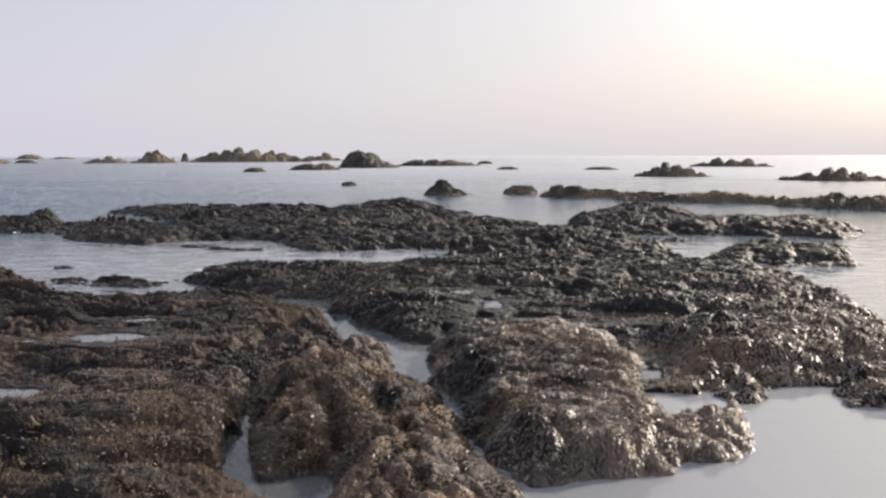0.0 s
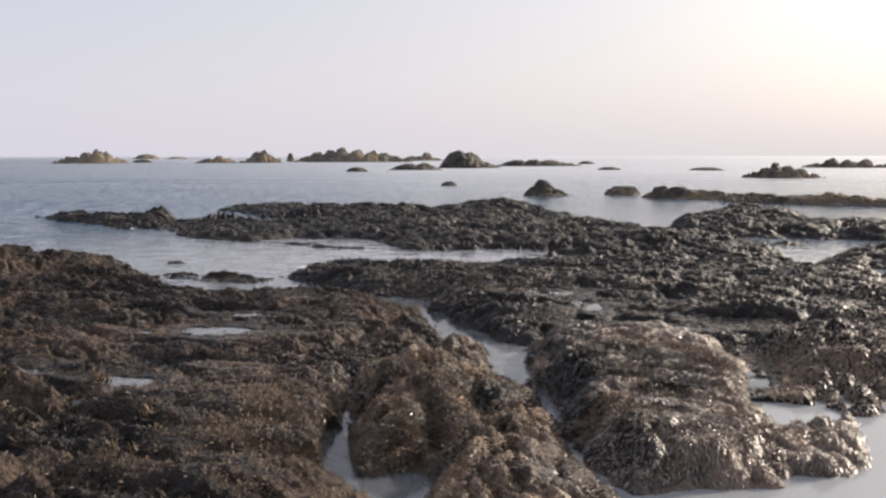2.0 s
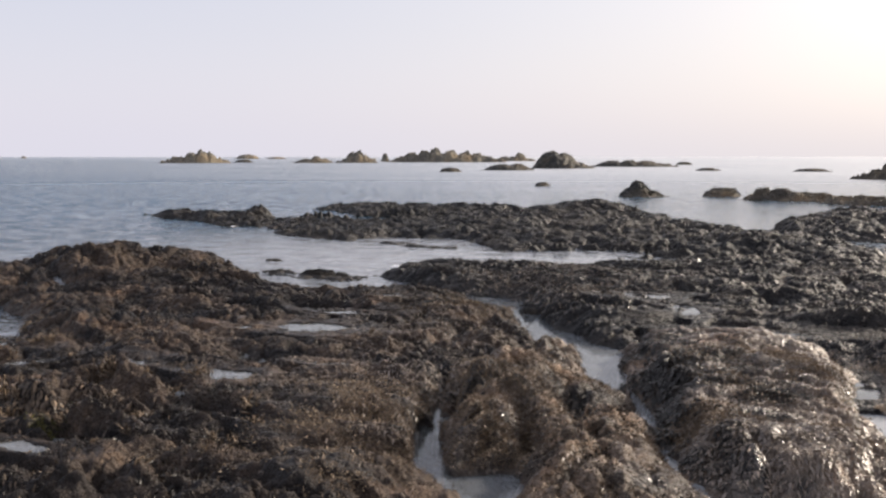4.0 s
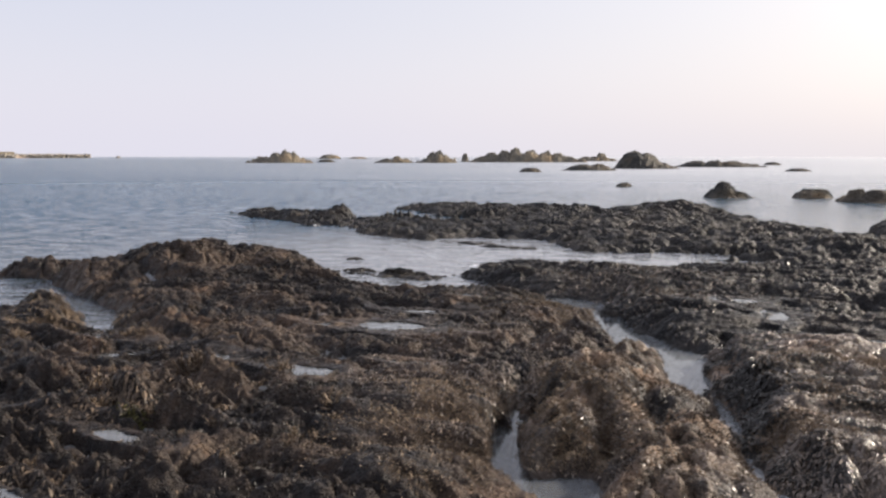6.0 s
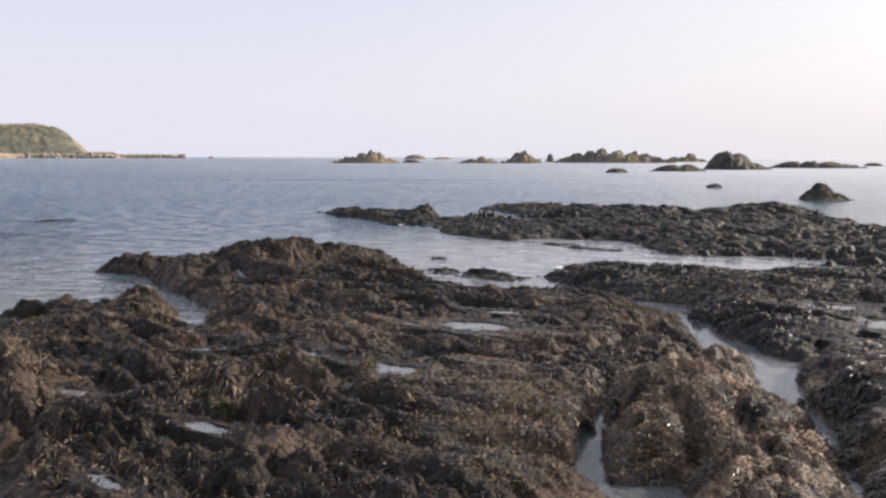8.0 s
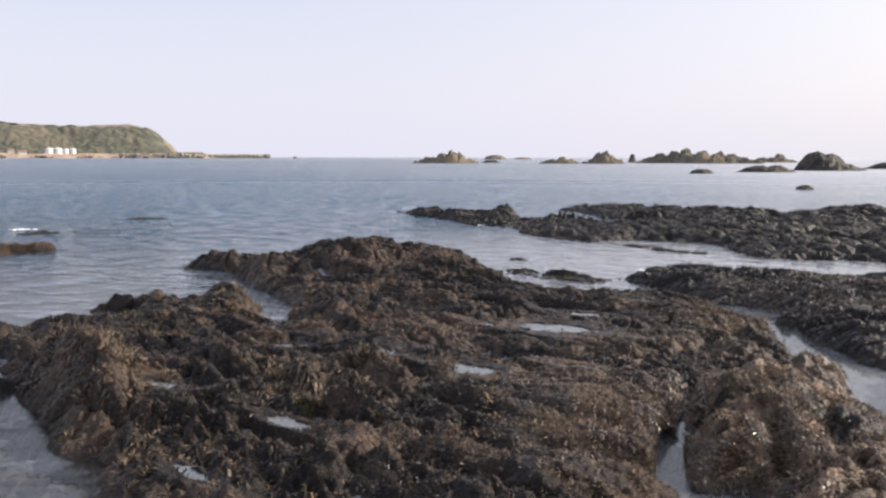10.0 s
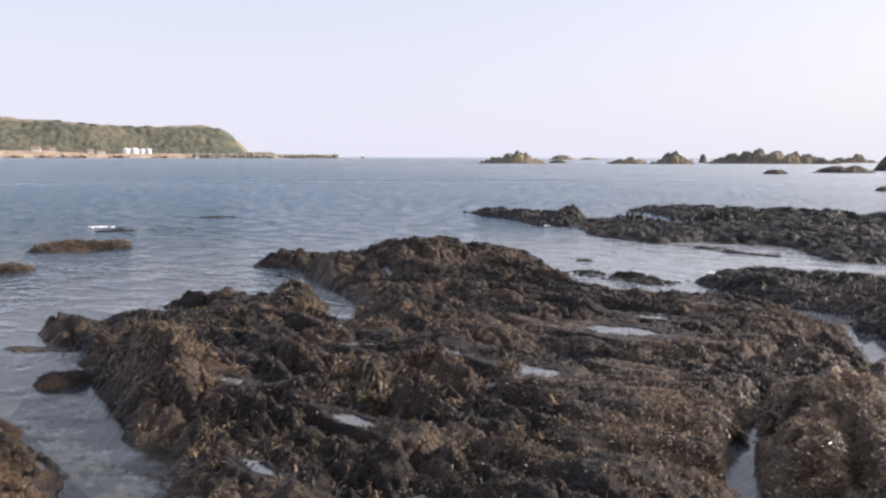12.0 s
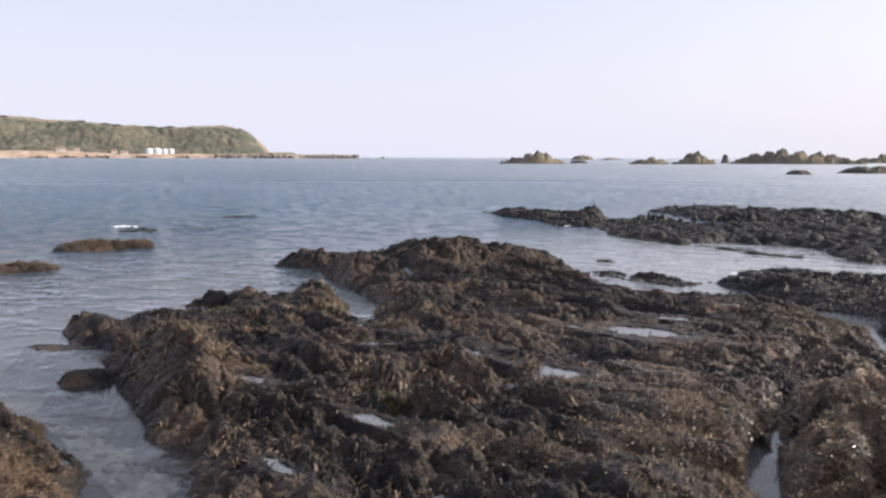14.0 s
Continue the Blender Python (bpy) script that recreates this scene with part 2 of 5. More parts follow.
wood_green = woods_material()
hill_grass = plain("hilltop_grass", (0.165, 0.138, 0.092), (0.25, 0.208, 0.138), 0.02, 0.9, 0.5, 1.0)
shore_sand = plain("shore_sand_and_scree", (0.25, 0.18, 0.135), (0.50, 0.40, 0.31), 0.06, 0.9, 0.6, 1.0)
concrete = plain("weathered_concrete_armour", (0.20, 0.18, 0.15), (0.38, 0.34, 0.28), 0.2, 0.85, 0.5, 0.3)
tank_white = plain("white_tank_paint", (0.74, 0.75, 0.76), (0.82, 0.82, 0.82), 0.3, 0.45, 0.1, 0.05)
red_roof = plain("rusty_red_roof", (0.27, 0.17, 0.135), (0.36, 0.25, 0.20), 0.3, 0.8, 0.2, 0.05)
wall_pale = plain("pale_plaster_wall", (0.55, 0.50, 0.45), (0.68, 0.63, 0.58), 0.3, 0.8, 0.2, 0.05)


# ---- shapes ----
def hashed(ix, iy, seed):
    h = (ix * 374761393 + iy * 668265263 + seed * 974634777) & 0xFFFFFFFF
    h = ((h ^ (h >> 13)) * 1274126177) & 0xFFFFFFFF
    return h ^ (h >> 16)


def perlin(x, y, seed):
    """Gradient noise over arrays, about -0.7 to 0.7."""
    ix, iy = np.floor(x).astype(np.int64), np.floor(y).astype(np.int64)
    fx, fy = x - ix, y - iy
    u, v = fx * fx * fx * (fx * (fx * 6 - 15) + 10), fy * fy * fy * (fy * (fy * 6 - 15) + 10)

    def corner(dx, dy):
        a = hashed(ix + dx, iy + dy, seed) * (2 * math.pi / 4294967296.0)
        return np.cos(a) * (fx - dx) + np.sin(a) * (fy - dy)

    low = corner(0, 0) * (1 - u) + corner(1, 0) * u
    high = corner(0, 1) * (1 - u) + corner(1, 1) * u
    return low * (1 - v) + high * v


def signed_distance(x, y, outline):
    """Metres inside (+) or outside (-) a closed outline."""
    best = np.full(x.shape, 1e9)
    inside = np.zeros(x.shape, bool)
    for (ax, ay), (bx, by) in zip(outline, outline[1:] + outline[:1]):
        ex, ey = bx - ax, by - ay
        t = np.clip(((x - ax) * ex + (y - ay) * ey) / (ex * ex + ey * ey), 0, 1)
        best = np.minimum(best, (x - ax - t * ex) ** 2 + (y - ay - t * ey) ** 2)
        if ay != by:
            inside ^= ((ay > y) != (by > y)) & (x < (bx - ax) * (y - ay) / (by - ay) + ax)
    best = np.sqrt(best)
    return np.where(inside, best, -best)


def sheet_mesh(name, x, y, z, keep, material):
    """A mesh from a grid of points, with the faces for which keep holds."""
    rows, cols = x.shape
    index = np.arange(rows * cols).reshape(rows, cols)
    quads = np.stack([index[:-1, :-1], index[:-1, 1:], index[1:, 1:], index[1:, :-1]], -1)
    quads = quads[keep].reshape(-1, 4)
    used = np.unique(quads)
    remap = np.zeros(rows * cols, np.int64)
    remap[used] = np.arange(len(used))
    quads = remap[quads]
    co = np.stack([x.ravel()[used], y.ravel()[used], z.ravel()[used]], -1)
    return quick_mesh(name, co, quads, material), co, quads


def quick_mesh(name, co, quads, material, smooth=True):
    me = bpy.data.meshes.new(name)
    k = quads.shape[1]
    me.vertices.add(len(co))
    me.vertices.foreach_set("co", co.astype(np.float32).ravel())
    me.loops.add(quads.size)
    me.loops.foreach_set("vertex_index", quads.astype(np.int32).ravel())
    me.polygons.add(len(quads))
    me.polygons.foreach_set("loop_start", np.arange(0, quads.size, k, dtype=np.int32))
    me.polygons.foreach_set("use_smooth", np.full(len(quads), smooth))
    me.update(calc_edges=True)
    me.materials.append(material)
    return me


def part(name, me, parent, label="", kind=""):
    ob = new(name, me)
    ob.parent = parent
    return tagged(ob, label, kind=kind)


def fronds(co, quads, count, size, material, parent, seed, level=0.03, upright=0.5, drape=0.25, where=None, label="short brown seaweed fronds"):
    """A felt of short bent seaweed blades on a rock's surface, joined into one part."""
    rng = np.random.default_rng(seed)
    a, b, c, d = (co[quads[:, i]] for i in range(4))
    normal = np.cross(c - a, d - b)
    area = np.linalg.norm(normal, axis=1) + 1e-12
    normal /= area[:, None]
    weight = area * ((a[:, 2] + c[:, 2]) / 2 > level)
    clump = 0.5 + perlin(a[:, 0] * 2.3, a[:, 1] * 2.3, seed + 50) + 0.6 * perlin(a[:, 0] * 7, a[:, 1] * 7, seed + 51)
    weight *= np.clip(clump * 2.2 - 0.8, 0.0, 1) + 0.03
    if where:
        px, py, rx, ry = where
        weight *= np.exp(-((a[:, 0] - px) / rx) ** 2 - ((a[:, 1] - py) / ry) ** 2)
    pick = rng.choice(len(quads), count, p=weight / weight.sum())
    u, v = rng.random((2, count, 1))
    base = (a[pick] * (1 - u) + b[pick] * u) * (1 - v) + (d[pick] * (1 - u) + c[pick] * u) * v
    nrm = normal[pick]
    fall = np.stack([nrm[:, 0], nrm[:, 1], np.zeros(count)], -1)
    turn = rng.random(count) * 2 * math.pi
    loose = np.stack([np.cos(turn), np.sin(turn), 0.2 * rng.standard_normal(count)], -1)
    way = nrm * 0.3 + np.array([0, 0, upright]) + fall * drape + loose * 0.45
    if drape > 1:                       # wet fronds lie combed down the slope
        loose = loose - nrm * (loose * nrm).sum(1)[:, None]
        comb = perlin(base[:, 0] * 3, base[:, 1] * 3, seed + 52)[:, None]
        down = nrm * nrm[:, 2:3] - np.array([0, 0, 1.0]) + 0.25 * loose + 0.5 * comb * np.cross(nrm, np.array([0, 0, 1.0]))
        way = down / (np.linalg.norm(down, axis=1)[:, None] + 1e-9) + nrm * upright + 0.12 * rng.standard_normal((count, 3))
    way /= np.linalg.norm(way, axis=1)[:, None]
    side = np.cross(way, nrm + 0.3 * rng.standard_normal((count, 3)))
    side /= np.linalg.norm(side, axis=1)[:, None] + 1e-9
    length = (size * (0.4 + 1.1 * rng.random(count) ** 2.5))[:, None]
    width = length * ((0.08 if drape > 1 else 0.045) + 0.05 * rng.random((count, 1)))
    droop = np.array([0, 0, -1.0]) * length
    mid, tip = base + way * length * 0.55 + nrm * length * 0.10, base + way * length + droop * 0.10
    base = base - nrm * 0.006
    pts = np.stack([base, mid + side * width, tip, mid - side * width], 1).reshape(-1, 3)
    faces = np.arange(count * 4).reshape(-1, 4)
    return part("seaweed", quick_mesh("seaweed", pts, faces, material, True), parent, label, "stuff")


def straps(co, quads, count, size, material, parent, seed, where, label):
    """Broad wet seaweed blades lying combed down a slope, each bent over in two halves, joined into one part."""
    rng = np.random.default_rng(seed)
    a, b, c, d = (co[quads[:, i]] for i in range(4))
    normal = np.cross(c - a, d - b)
    area = np.linalg.norm(normal, axis=1) + 1e-12
    normal /= area[:, None]
    px, py, rx, ry = where
    weight = area * ((a[:, 2] + c[:, 2]) / 2 > 0.0) * np.exp(-((a[:, 0] - px) / rx) ** 4 - ((a[:, 1] - py) / ry) ** 4)
    weight *= np.clip(0.55 + 1.6 * perlin(a[:, 0] * 2.6, a[:, 1] * 2.6, seed + 5), 0.05, 1)
    pick = rng.choice(len(quads), count, p=weight / weight.sum())
    u, v = rng.random((2, count, 1))
    base = (a[pick] * (1 - u) + b[pick] * u) * (1 - v) + (d[pick] * (1 - u) + c[pick] * u) * v
    nrm = normal[pick] * 0.6 + np.array([0, 0, 0.4])
    nrm /= np.linalg.norm(nrm, axis=1)[:, None]
    fall = perlin(base[:, 0] * 1.4, base[:, 1] * 1.4, seed + 6)[:, None]
    down = nrm * nrm[:, 2:3] - np.array([0, 0, 1.0]) + 0.3 * np.array([0.75, -0.65, 0]) + 0.5 * fall * np.array([0.65, 0.75, 0]) + 0.3 * rng.standard_normal((count, 3))
    down -= nrm * (down * nrm).sum(1)[:, None]
    down /= np.linalg.norm(down, axis=1)[:, None] + 1e-9
    side = np.cross(down, nrm) + 0.3 * rng.standard_normal((count, 3))
    length = size * (0.5 + rng.random((count, 1)) ** 1.6)
    wide = length * (0.07 + 0.06 * rng.random((count, 1)))
    lift = nrm * length * (0.10 + 0.16 * rng.random((count, 1)))
    rows = [(base - nrm * 0.008, 0.55), (base + down * length * 0.5 + lift, 1.0), (base + down * length + lift * 0.35 - np.array([0, 0, 0.22]) * length, 0.3)]
    pts = np.stack([p + side * wide * (k if e > 0 else -k) for p, k in rows for e in (-1, 1)], 1).reshape(-1, 3)
    first = 6 * np.arange(count)[:, None]
    faces = np.concatenate([first + np.array([0, 1, 3, 2]), first + np.array([2, 3, 5, 4])], 1).reshape(-1, 4)
    return part("seaweed", quick_mesh("seaweed", pts, faces, material, True), parent, label, "stuff")


def tuft_mesh(seed, fingers, size, material):
    """A clump of thick, forked seaweed fingers standing and leaning out from one holdfast."""
    rg = np.random.default_rng(seed)
    cos_, qs, at = [], [], 0

    def finger(root, way, reach, thick):
        nonlocal at
        side = np.cross(way, (0.31, 0.52, 0.79))
        side /= np.linalg.norm(side)
        other = np.cross(way, side)
        sag, tip = rg.uniform(0.05, 0.4), root
        for k, (t, w) in enumerate(((0, 0.8), (0.4, 1.0), (0.78, 1.1), (1.0, 0.45))):
            p = root + way * reach * t - np.array([0, 0, sag * reach * t * t]) + side * 0.12 * reach * math.sin(3 * t + seed)
            ring = [p + w * thick * (math.cos(q) * side + 0.6 * math.sin(q) * other) for q in (0, 1.57, 3.14, 4.71)]
            cos_.append(np.array(ring))
            if k:
                qs.extend((at - 4 + i, at - 4 + (i + 1) % 4, at + (i + 1) % 4, at + i) for i in range(4))
            at += 4
            tip = p if k == 2 else tip
        qs.append((at - 4, at - 3, at - 2, at - 1))
        return tip

    for k in range(fingers):
        a, out = rg.uniform(0, 2 * math.pi), rg.uniform(0.05, 0.8)
        way = np.array([math.cos(a) * out, math.sin(a) * out, 1.0 - 0.4 * out])
        way /= np.linalg.norm(way)
        reach, thick = size * rg.uniform(0.35, 1.0), size * rg.uniform(0.035, 0.06)
        end = finger(np.array([*rg.normal(0, 0.17 * size, 2), -0.012]), way, reach, thick)
        for j in range(int(rg.integers(0, 3))):
            fork = way + rg.normal(0, 0.45, 3)
            finger(end, fork / np.linalg.norm(fork), reach * 0.4, thick * 0.75)
    return quick_mesh("seaweed_tuft", np.concatenate(cos_), np.array(qs), material)


def blurred(z, n):
    """Mean over a square window of 2n + 1 points, twice."""
    for axis in (0, 1, 0, 1):
        p = np.concatenate([np.repeat(np.take(z, [0], axis), n + 1, axis), z, np.repeat(np.take(z, [-1], axis), n, axis)], axis)
        c = np.cumsum(p, axis)
        size = z.shape[axis]
        z = (np.take(c, np.arange(2 * n + 1, 2 * n + 1 + size), axis) - np.take(c, np.arange(size), axis)) / (2 * n + 1)
    return z


def relief(x, y, seed, strata, rough, knobs=1.0):
    """Lumps, tilted layers and knobs of wave-worn rock."""
    ca, sa = math.cos(radians(strata)), math.sin(radians(strata))
    u, v = x * ca + y * sa, -x * sa + y * ca
    wu = u + 0.18 * perlin(x * 1.7, y * 1.7, seed + 1)
    wv = v + 0.18 * perlin(x * 1.7, y * 1.7, seed + 2)
    z = 0.11 * perlin(wu * 0.75, wv * 1.1, seed + 3)
    layer = (wv + 0.16 * perlin(wu * 0.9, wv * 2.2, seed + 4)) / 0.36
    saw = layer - np.floor(layer)
    z += 0.09 * (np.where(saw < 0.7, saw / 0.7, (1 - saw) / 0.3) - 0.5) * np.clip(0.45 + 1.8 * perlin(x * 0.9, y * 0.9, seed + 5), 0, 1.3)
    z += 0.055 * (0.5 - 2 * np.abs(perlin(wu * 0.8, wv * 3.6, seed + 11)))
    z += 0.095 * perlin(wu * 1.7 * knobs, wv * 2.8, seed + 6)
    z += 0.065 * knobs * perlin(wu * 3.6 * knobs, wv * 5.4, seed + 7)
    knob = np.clip(0.5 + 1.8 * perlin(x * 0.8, y * 0.8, seed + 12), 0.2, 1.3) * knobs
    z += 0.050 * knob * (0.4 - 2 * np.abs(perlin(wu * 5.2, wv * 6.8, seed + 10)))
    z += 0.045 * knob * perlin(x * 9.5, y * 11, seed + 8)
    z += 0.026 * knob * (0.4 - 2 * np.abs(perlin(x * 12, y * 13, seed + 16)))
    z += 0.030 * perlin(x * 16, y * 18, seed + 9)
    z += 0.022 * perlin(x * 28, y * 30, seed + 13)
    for k, (f, depth, wide) in enumerate(((0.8, 0.09, 0.05), (2.3, 0.05, 0.06))):
        g = perlin(wu * f, wv * f * 1.8, seed + 14 + k)
        z -= depth * np.exp(-(g / wide) ** 2)
    return z * rough


def clumped(x, y, size, seed):
    """Rounded clumps of weed packed side by side, 0 in the gaps to 1 on their tops."""
    x = x / size + 0.5 * perlin(x * 6, y * 6, seed)
    y = y / size + 0.5 * perlin(x * 0.5 + 9, y * 6, seed + 1)
    ix, iy = np.floor(x).astype(np.int64), np.floor(y).astype(np.int64)
    best, tall = np.full(x.shape, 9.0), np.zeros(x.shape)
    for dx in (-1, 0, 1):
        for dy in (-1, 0, 1):
            h = hashed(ix + dx, iy + dy, seed + 2)
            away = np.hypot(ix + dx + 0.15 + 0.7 * (h & 1023) / 1023 - x, iy + dy + 0.15 + 0.7 * ((h >> 10) & 1023) / 1023 - y)
            tall = np.where(away < best, 0.45 + 0.55 * ((h >> 20) & 255) / 255, tall)
            best = np.minimum(best, away)
    return tall * np.sqrt(np.clip(1 - (best / 0.85) ** 2, 0, 1))


# places where the sea reaches into the reef: x, y, half length, half width, turn
INLETS = ((-5.75, 6.82, 0.5, 0.09, -48), (-5.28, 6.3, 0.18, 0.09, 20), (-7.2, 6.0, 0.3, 0.10, 30), (-1.5, 9.15, 0.34, 0.16, -28), (-3.1, 15.3, 0.95, 0.3, -56),
          (-3.2, 9.93, 0.28, 0.09, -33), (-3.9, 10.07, 0.36, 0.08, 30), (-0.98, 8.2, 0.5, 0.13, -70), (-0.68, 7.6, 0.28, 0.13, -30), (-0.33, 7.0, 0.34, 0.21, -50),
          (-0.18, 6.38, 0.42, 0.11, -78), (0.06, 5.5, 0.5, 0.03, -78), (1.57, 5.42, 0.30, 0.22, -20), (1.44, 5.9, 0.16, 0.05, 80), (-1.1, 4.46, 0.42, 0.09, -76), (-0.73, 4.03, 0.18, 0.06, 15),
          (-1.1, 14.05, 1.6, 0.58, 17), (0.5, 13.35, 0.4, 0.12, -40), (-6.9, 20.8, 1.6, 1.1, 15), (-4.2, 20.6, 0.5, 0.18, 0), (2.9, 13.9, 0.3, 0.2, 20))


def reef(name, label, outline, height, step, seed, material, edge=0.22, rough=1.0, strata=-14.0, ragged=0.10, mounds=(), cracks=(),
         pools=(), weed=0, weed_size=0.05, weed_material=None, upright=0.95, category="rock", tufts=(), puddles=None, drape=0.25, calmer=(), knobs=1.0, patches=(), domed=False, tiers=(), strapped=(), clumps=()):
    """A reef rock over its footprint: raised inside the outline, sloping under water outside it. tiers: (outline, height, edge).
    clumps: (x, y, half length, half width, size, height).
    mounds: (x, y, half length, half width, turn, height). cracks: (x0, y0, x1, y1, width, depth). pools: (x, y, half length, half width, turn, level)."""
    xs, ys = [p[0] for p in outline], [p[1] for p in outline]
    cx, cy = round(sum(xs) / len(xs), 2), round(sum(ys) / len(ys), 2)
    gx, gy = np.arange(min(xs) - 0.5, max(xs) + 0.5, step), np.arange(min(ys) - 0.5, max(ys) + 0.5, step)
    x, y = np.meshgrid(gx, gy)
    d = signed_distance(x, y, outline)
    d = d + ragged * (1.6 * perlin(x * 1.3, y * 1.3, seed + 20) + 1.1 * perlin(x * 3.4, y * 3.4, seed + 21) + 0.6 * perlin(x * 9, y * 9, seed + 22))
    inside = np.clip(d, 0, None)
    rise = np.tanh(inside / edge) if domed else 1 - np.exp(-inside / edge)
    z = np.where(d > 0, height * rise, np.maximum(d * 1.5, -0.6))
    for step_outline, top, steep in tiers:
        inner = signed_distance(x, y, step_outline) + ragged * (0.9 * perlin(x * 3.1, y * 3.1, seed + 23) + 0.5 * perlin(x * 8, y * 8, seed + 24))
        z = np.where(inner > 0, np.maximum(z, z + (top - z) * np.tanh(np.clip(inner, 0, None) / steep)), z)
    for mx, my, rl, rw, turn, lift in mounds:
        c, s = math.cos(radians(turn)), math.sin(radians(turn))
        u, v = ((x - mx) * c + (y - my) * s) / rl, (-(x - mx) * s + (y - my) * c) / rw
        z += lift * np.exp(-(u * u + v * v) * 1.4) * np.clip(d / 0.25 + 0.3, 0, 1)
    rise = relief(x, y, seed, strata, rough, knobs) * np.clip(d / 0.35 + 0.35, 0.12, 1)
    for px, py, rl, rw, share in calmer:
        rise *= 1 - (1 - share) * np.exp(-(((x - px) / rl) ** 2 + ((y - py) / rw) ** 2))
    z += rise
    for px, py, rl, rw, size, lift in clumps:
        z += lift * (clumped(x, y, size, seed + 70) - 0.5) * np.exp(-(((x - px) / rl) ** 4 + ((y - py) / rw) ** 4)) * np.clip(d / 0.1 + 0.4, 0, 1)
    for x0, y0, x1, y1, width, depth in cracks:
        ex, ey = x1 - x0, y1 - y0
        t = np.clip(((x - x0) * ex + (y - y0) * ey) / (ex * ex + ey * ey), 0, 1)
        away = np.hypot(x - x0 - t * ex, y - y0 - t * ey) + 0.35 * width * perlin(x * 5, y * 5, seed + 30)
        z -= depth * np.exp(-(away / width) ** 2 * 1.6)
    bare, levels = np.zeros(x.shape, bool), []
    for px, py, rl, rw, turn, level in [(*i, -0.07) for i in INLETS] + list(pools):
        if not (min(xs) - 1.5 < px < max(xs) + 1.5 and min(ys) - 1.5 < py < max(ys) + 1.5):
            continue
        c, s = math.cos(radians(turn)), math.sin(radians(turn))
        u, v = ((x - px) * c + (y - py) * s) / rl, (-(x - px) * s + (y - py) * c) / rw
        r = np.hypot(u, v) + 0.45 * perlin(x * 4, y * 4, seed + 31) + 0.35 * perlin(x * 11, y * 11, seed + 32)
        k = np.clip((1.15 - r) / 0.2, 0, 1)
        if level > 0:
            level = float(np.percentile(z[(r > 1.2) & (r < 4)], 50))
            levels.append(level)
            front = np.clip((4.5 - r) / 1.5, 0, 1)
            z = z * (1 - front) + np.minimum(z, level + 0.008 + 0.014 * np.clip(r - 1.1, 0, 4)) * front
            z = np.where((r > 1.0) & (r < 2.2), np.maximum(z, level + 0.007 + 0.02 * perlin(x * 14, y * 14, seed + 33)), z)
            heaps = 0.16 * np.clip(perlin(x * 6.5, y * 8.5, seed + 34) + 0.05, 0, 1) if rl < 0.28 else 0.0       # weed heaps break up the small pools
            z = z * (1 - k) + (level - 0.05 + heaps) * k
        else:
            z = z * (1 - k) + np.minimum(z, level - 0.08) * k
        bare |= r < 1.1
    if puddles is not None:
        film = blurred(z, int(0.32 / step)) - puddles
        bare |= z < film + 0.004
    wob = step * 0.7
    x = x + wob * perlin(x / step * 0.37, y / step * 0.37, seed + 40) - cx
    y = y + wob * perlin(x / step * 0.37, y / step * 0.37, seed + 41) - cy
    corner = np.maximum(np.maximum(z[:-1, :-1], z[1:, 1:]), np.maximum(z[:-1, 1:], z[1:, :-1]))
    me, co, quads = sheet_mesh(name, x, y, z, corner > -0.42, material)
    ob = tagged(new(name, me), label, category, "reef rocks")
    ob.location = (cx, cy, 0)
    if weed:
        grown = ~bare[:-1, :-1][corner > -0.42]
        fronds(co, quads[grown], weed, weed_size, weed_material or weed_brown, ob, seed, upright=upright, drape=drape)
        for k, (count, size, stuff, up, fall, px, py, rx, ry, words) in enumerate(patches):
            fronds(co, quads[grown], count, size, stuff, ob, seed + 60 + k, upright=up, drape=fall, where=(px - cx, py - cy, rx, ry), label=words)
    for k, (count, size, px, py, rx, ry, words) in enumerate(strapped):
        straps(co, quads[~bare[:-1, :-1][corner > -0.42]], count, size, weed_strap, ob, seed + 80 + k, (px - cx, py - cy, rx, ry), words)
    rg = np.random.default_rng(seed)
    for tx, ty, spread, count, size in tufts:
        for k in range(count):
            qx, qy = tx + rg.normal(0, spread) - cx, ty + rg.normal(0, spread) - cy
            i = np.argmin((co[:, 0] - qx) ** 2 + (co[:, 1] - qy) ** 2)
            if co[i, 2] > 0.04:
                t = part("seaweed_tuft", TUFTS[(k + int(rg.integers(3))) % len(TUFTS)], ob, "upright tan seaweed tuft")
                t.location, t.rotation_euler = co[i] - (0, 0, 0.01), (rg.normal(0, 0.2), rg.normal(0, 0.2), rg.uniform(0, 6.28))
                t.scale = [size / 0.1 * rg.uniform(0.6, 1.15)] * 3
    if puddles is not None:
        low = np.minimum(np.minimum(z[:-1, :-1], z[1:, 1:]), np.minimum(z[:-1, 1:], z[1:, :-1]))
        wet = (low < film[:-1, :-1]) & (d[:-1, :-1] > 0.35)
        if wet.any():
            me, _, _ = sheet_mesh("puddle_water", x, y, film, wet, pool_water)
            p = part("puddle_water", me, ob, "thin film of still water in the hollows", "stuff")
    for (px, py, rl, rw, turn, _), level in zip(pools, levels):
        rock_pool(px, py, rl * 1.35, rw * 1.35, turn, level)
    return ob


def oval(x, y, rl, rw, turn=0.0, points=14):
    c, s = math.cos(radians(turn)), math.sin(radians(turn))
    ring = [(rl * math.cos(2 * math.pi * k / points), rw * math.sin(2 * math.pi * k / points)) for k in range(points)]
    return [(x + u * c - v * s, y + u * s + v * c) for u, v in ring]


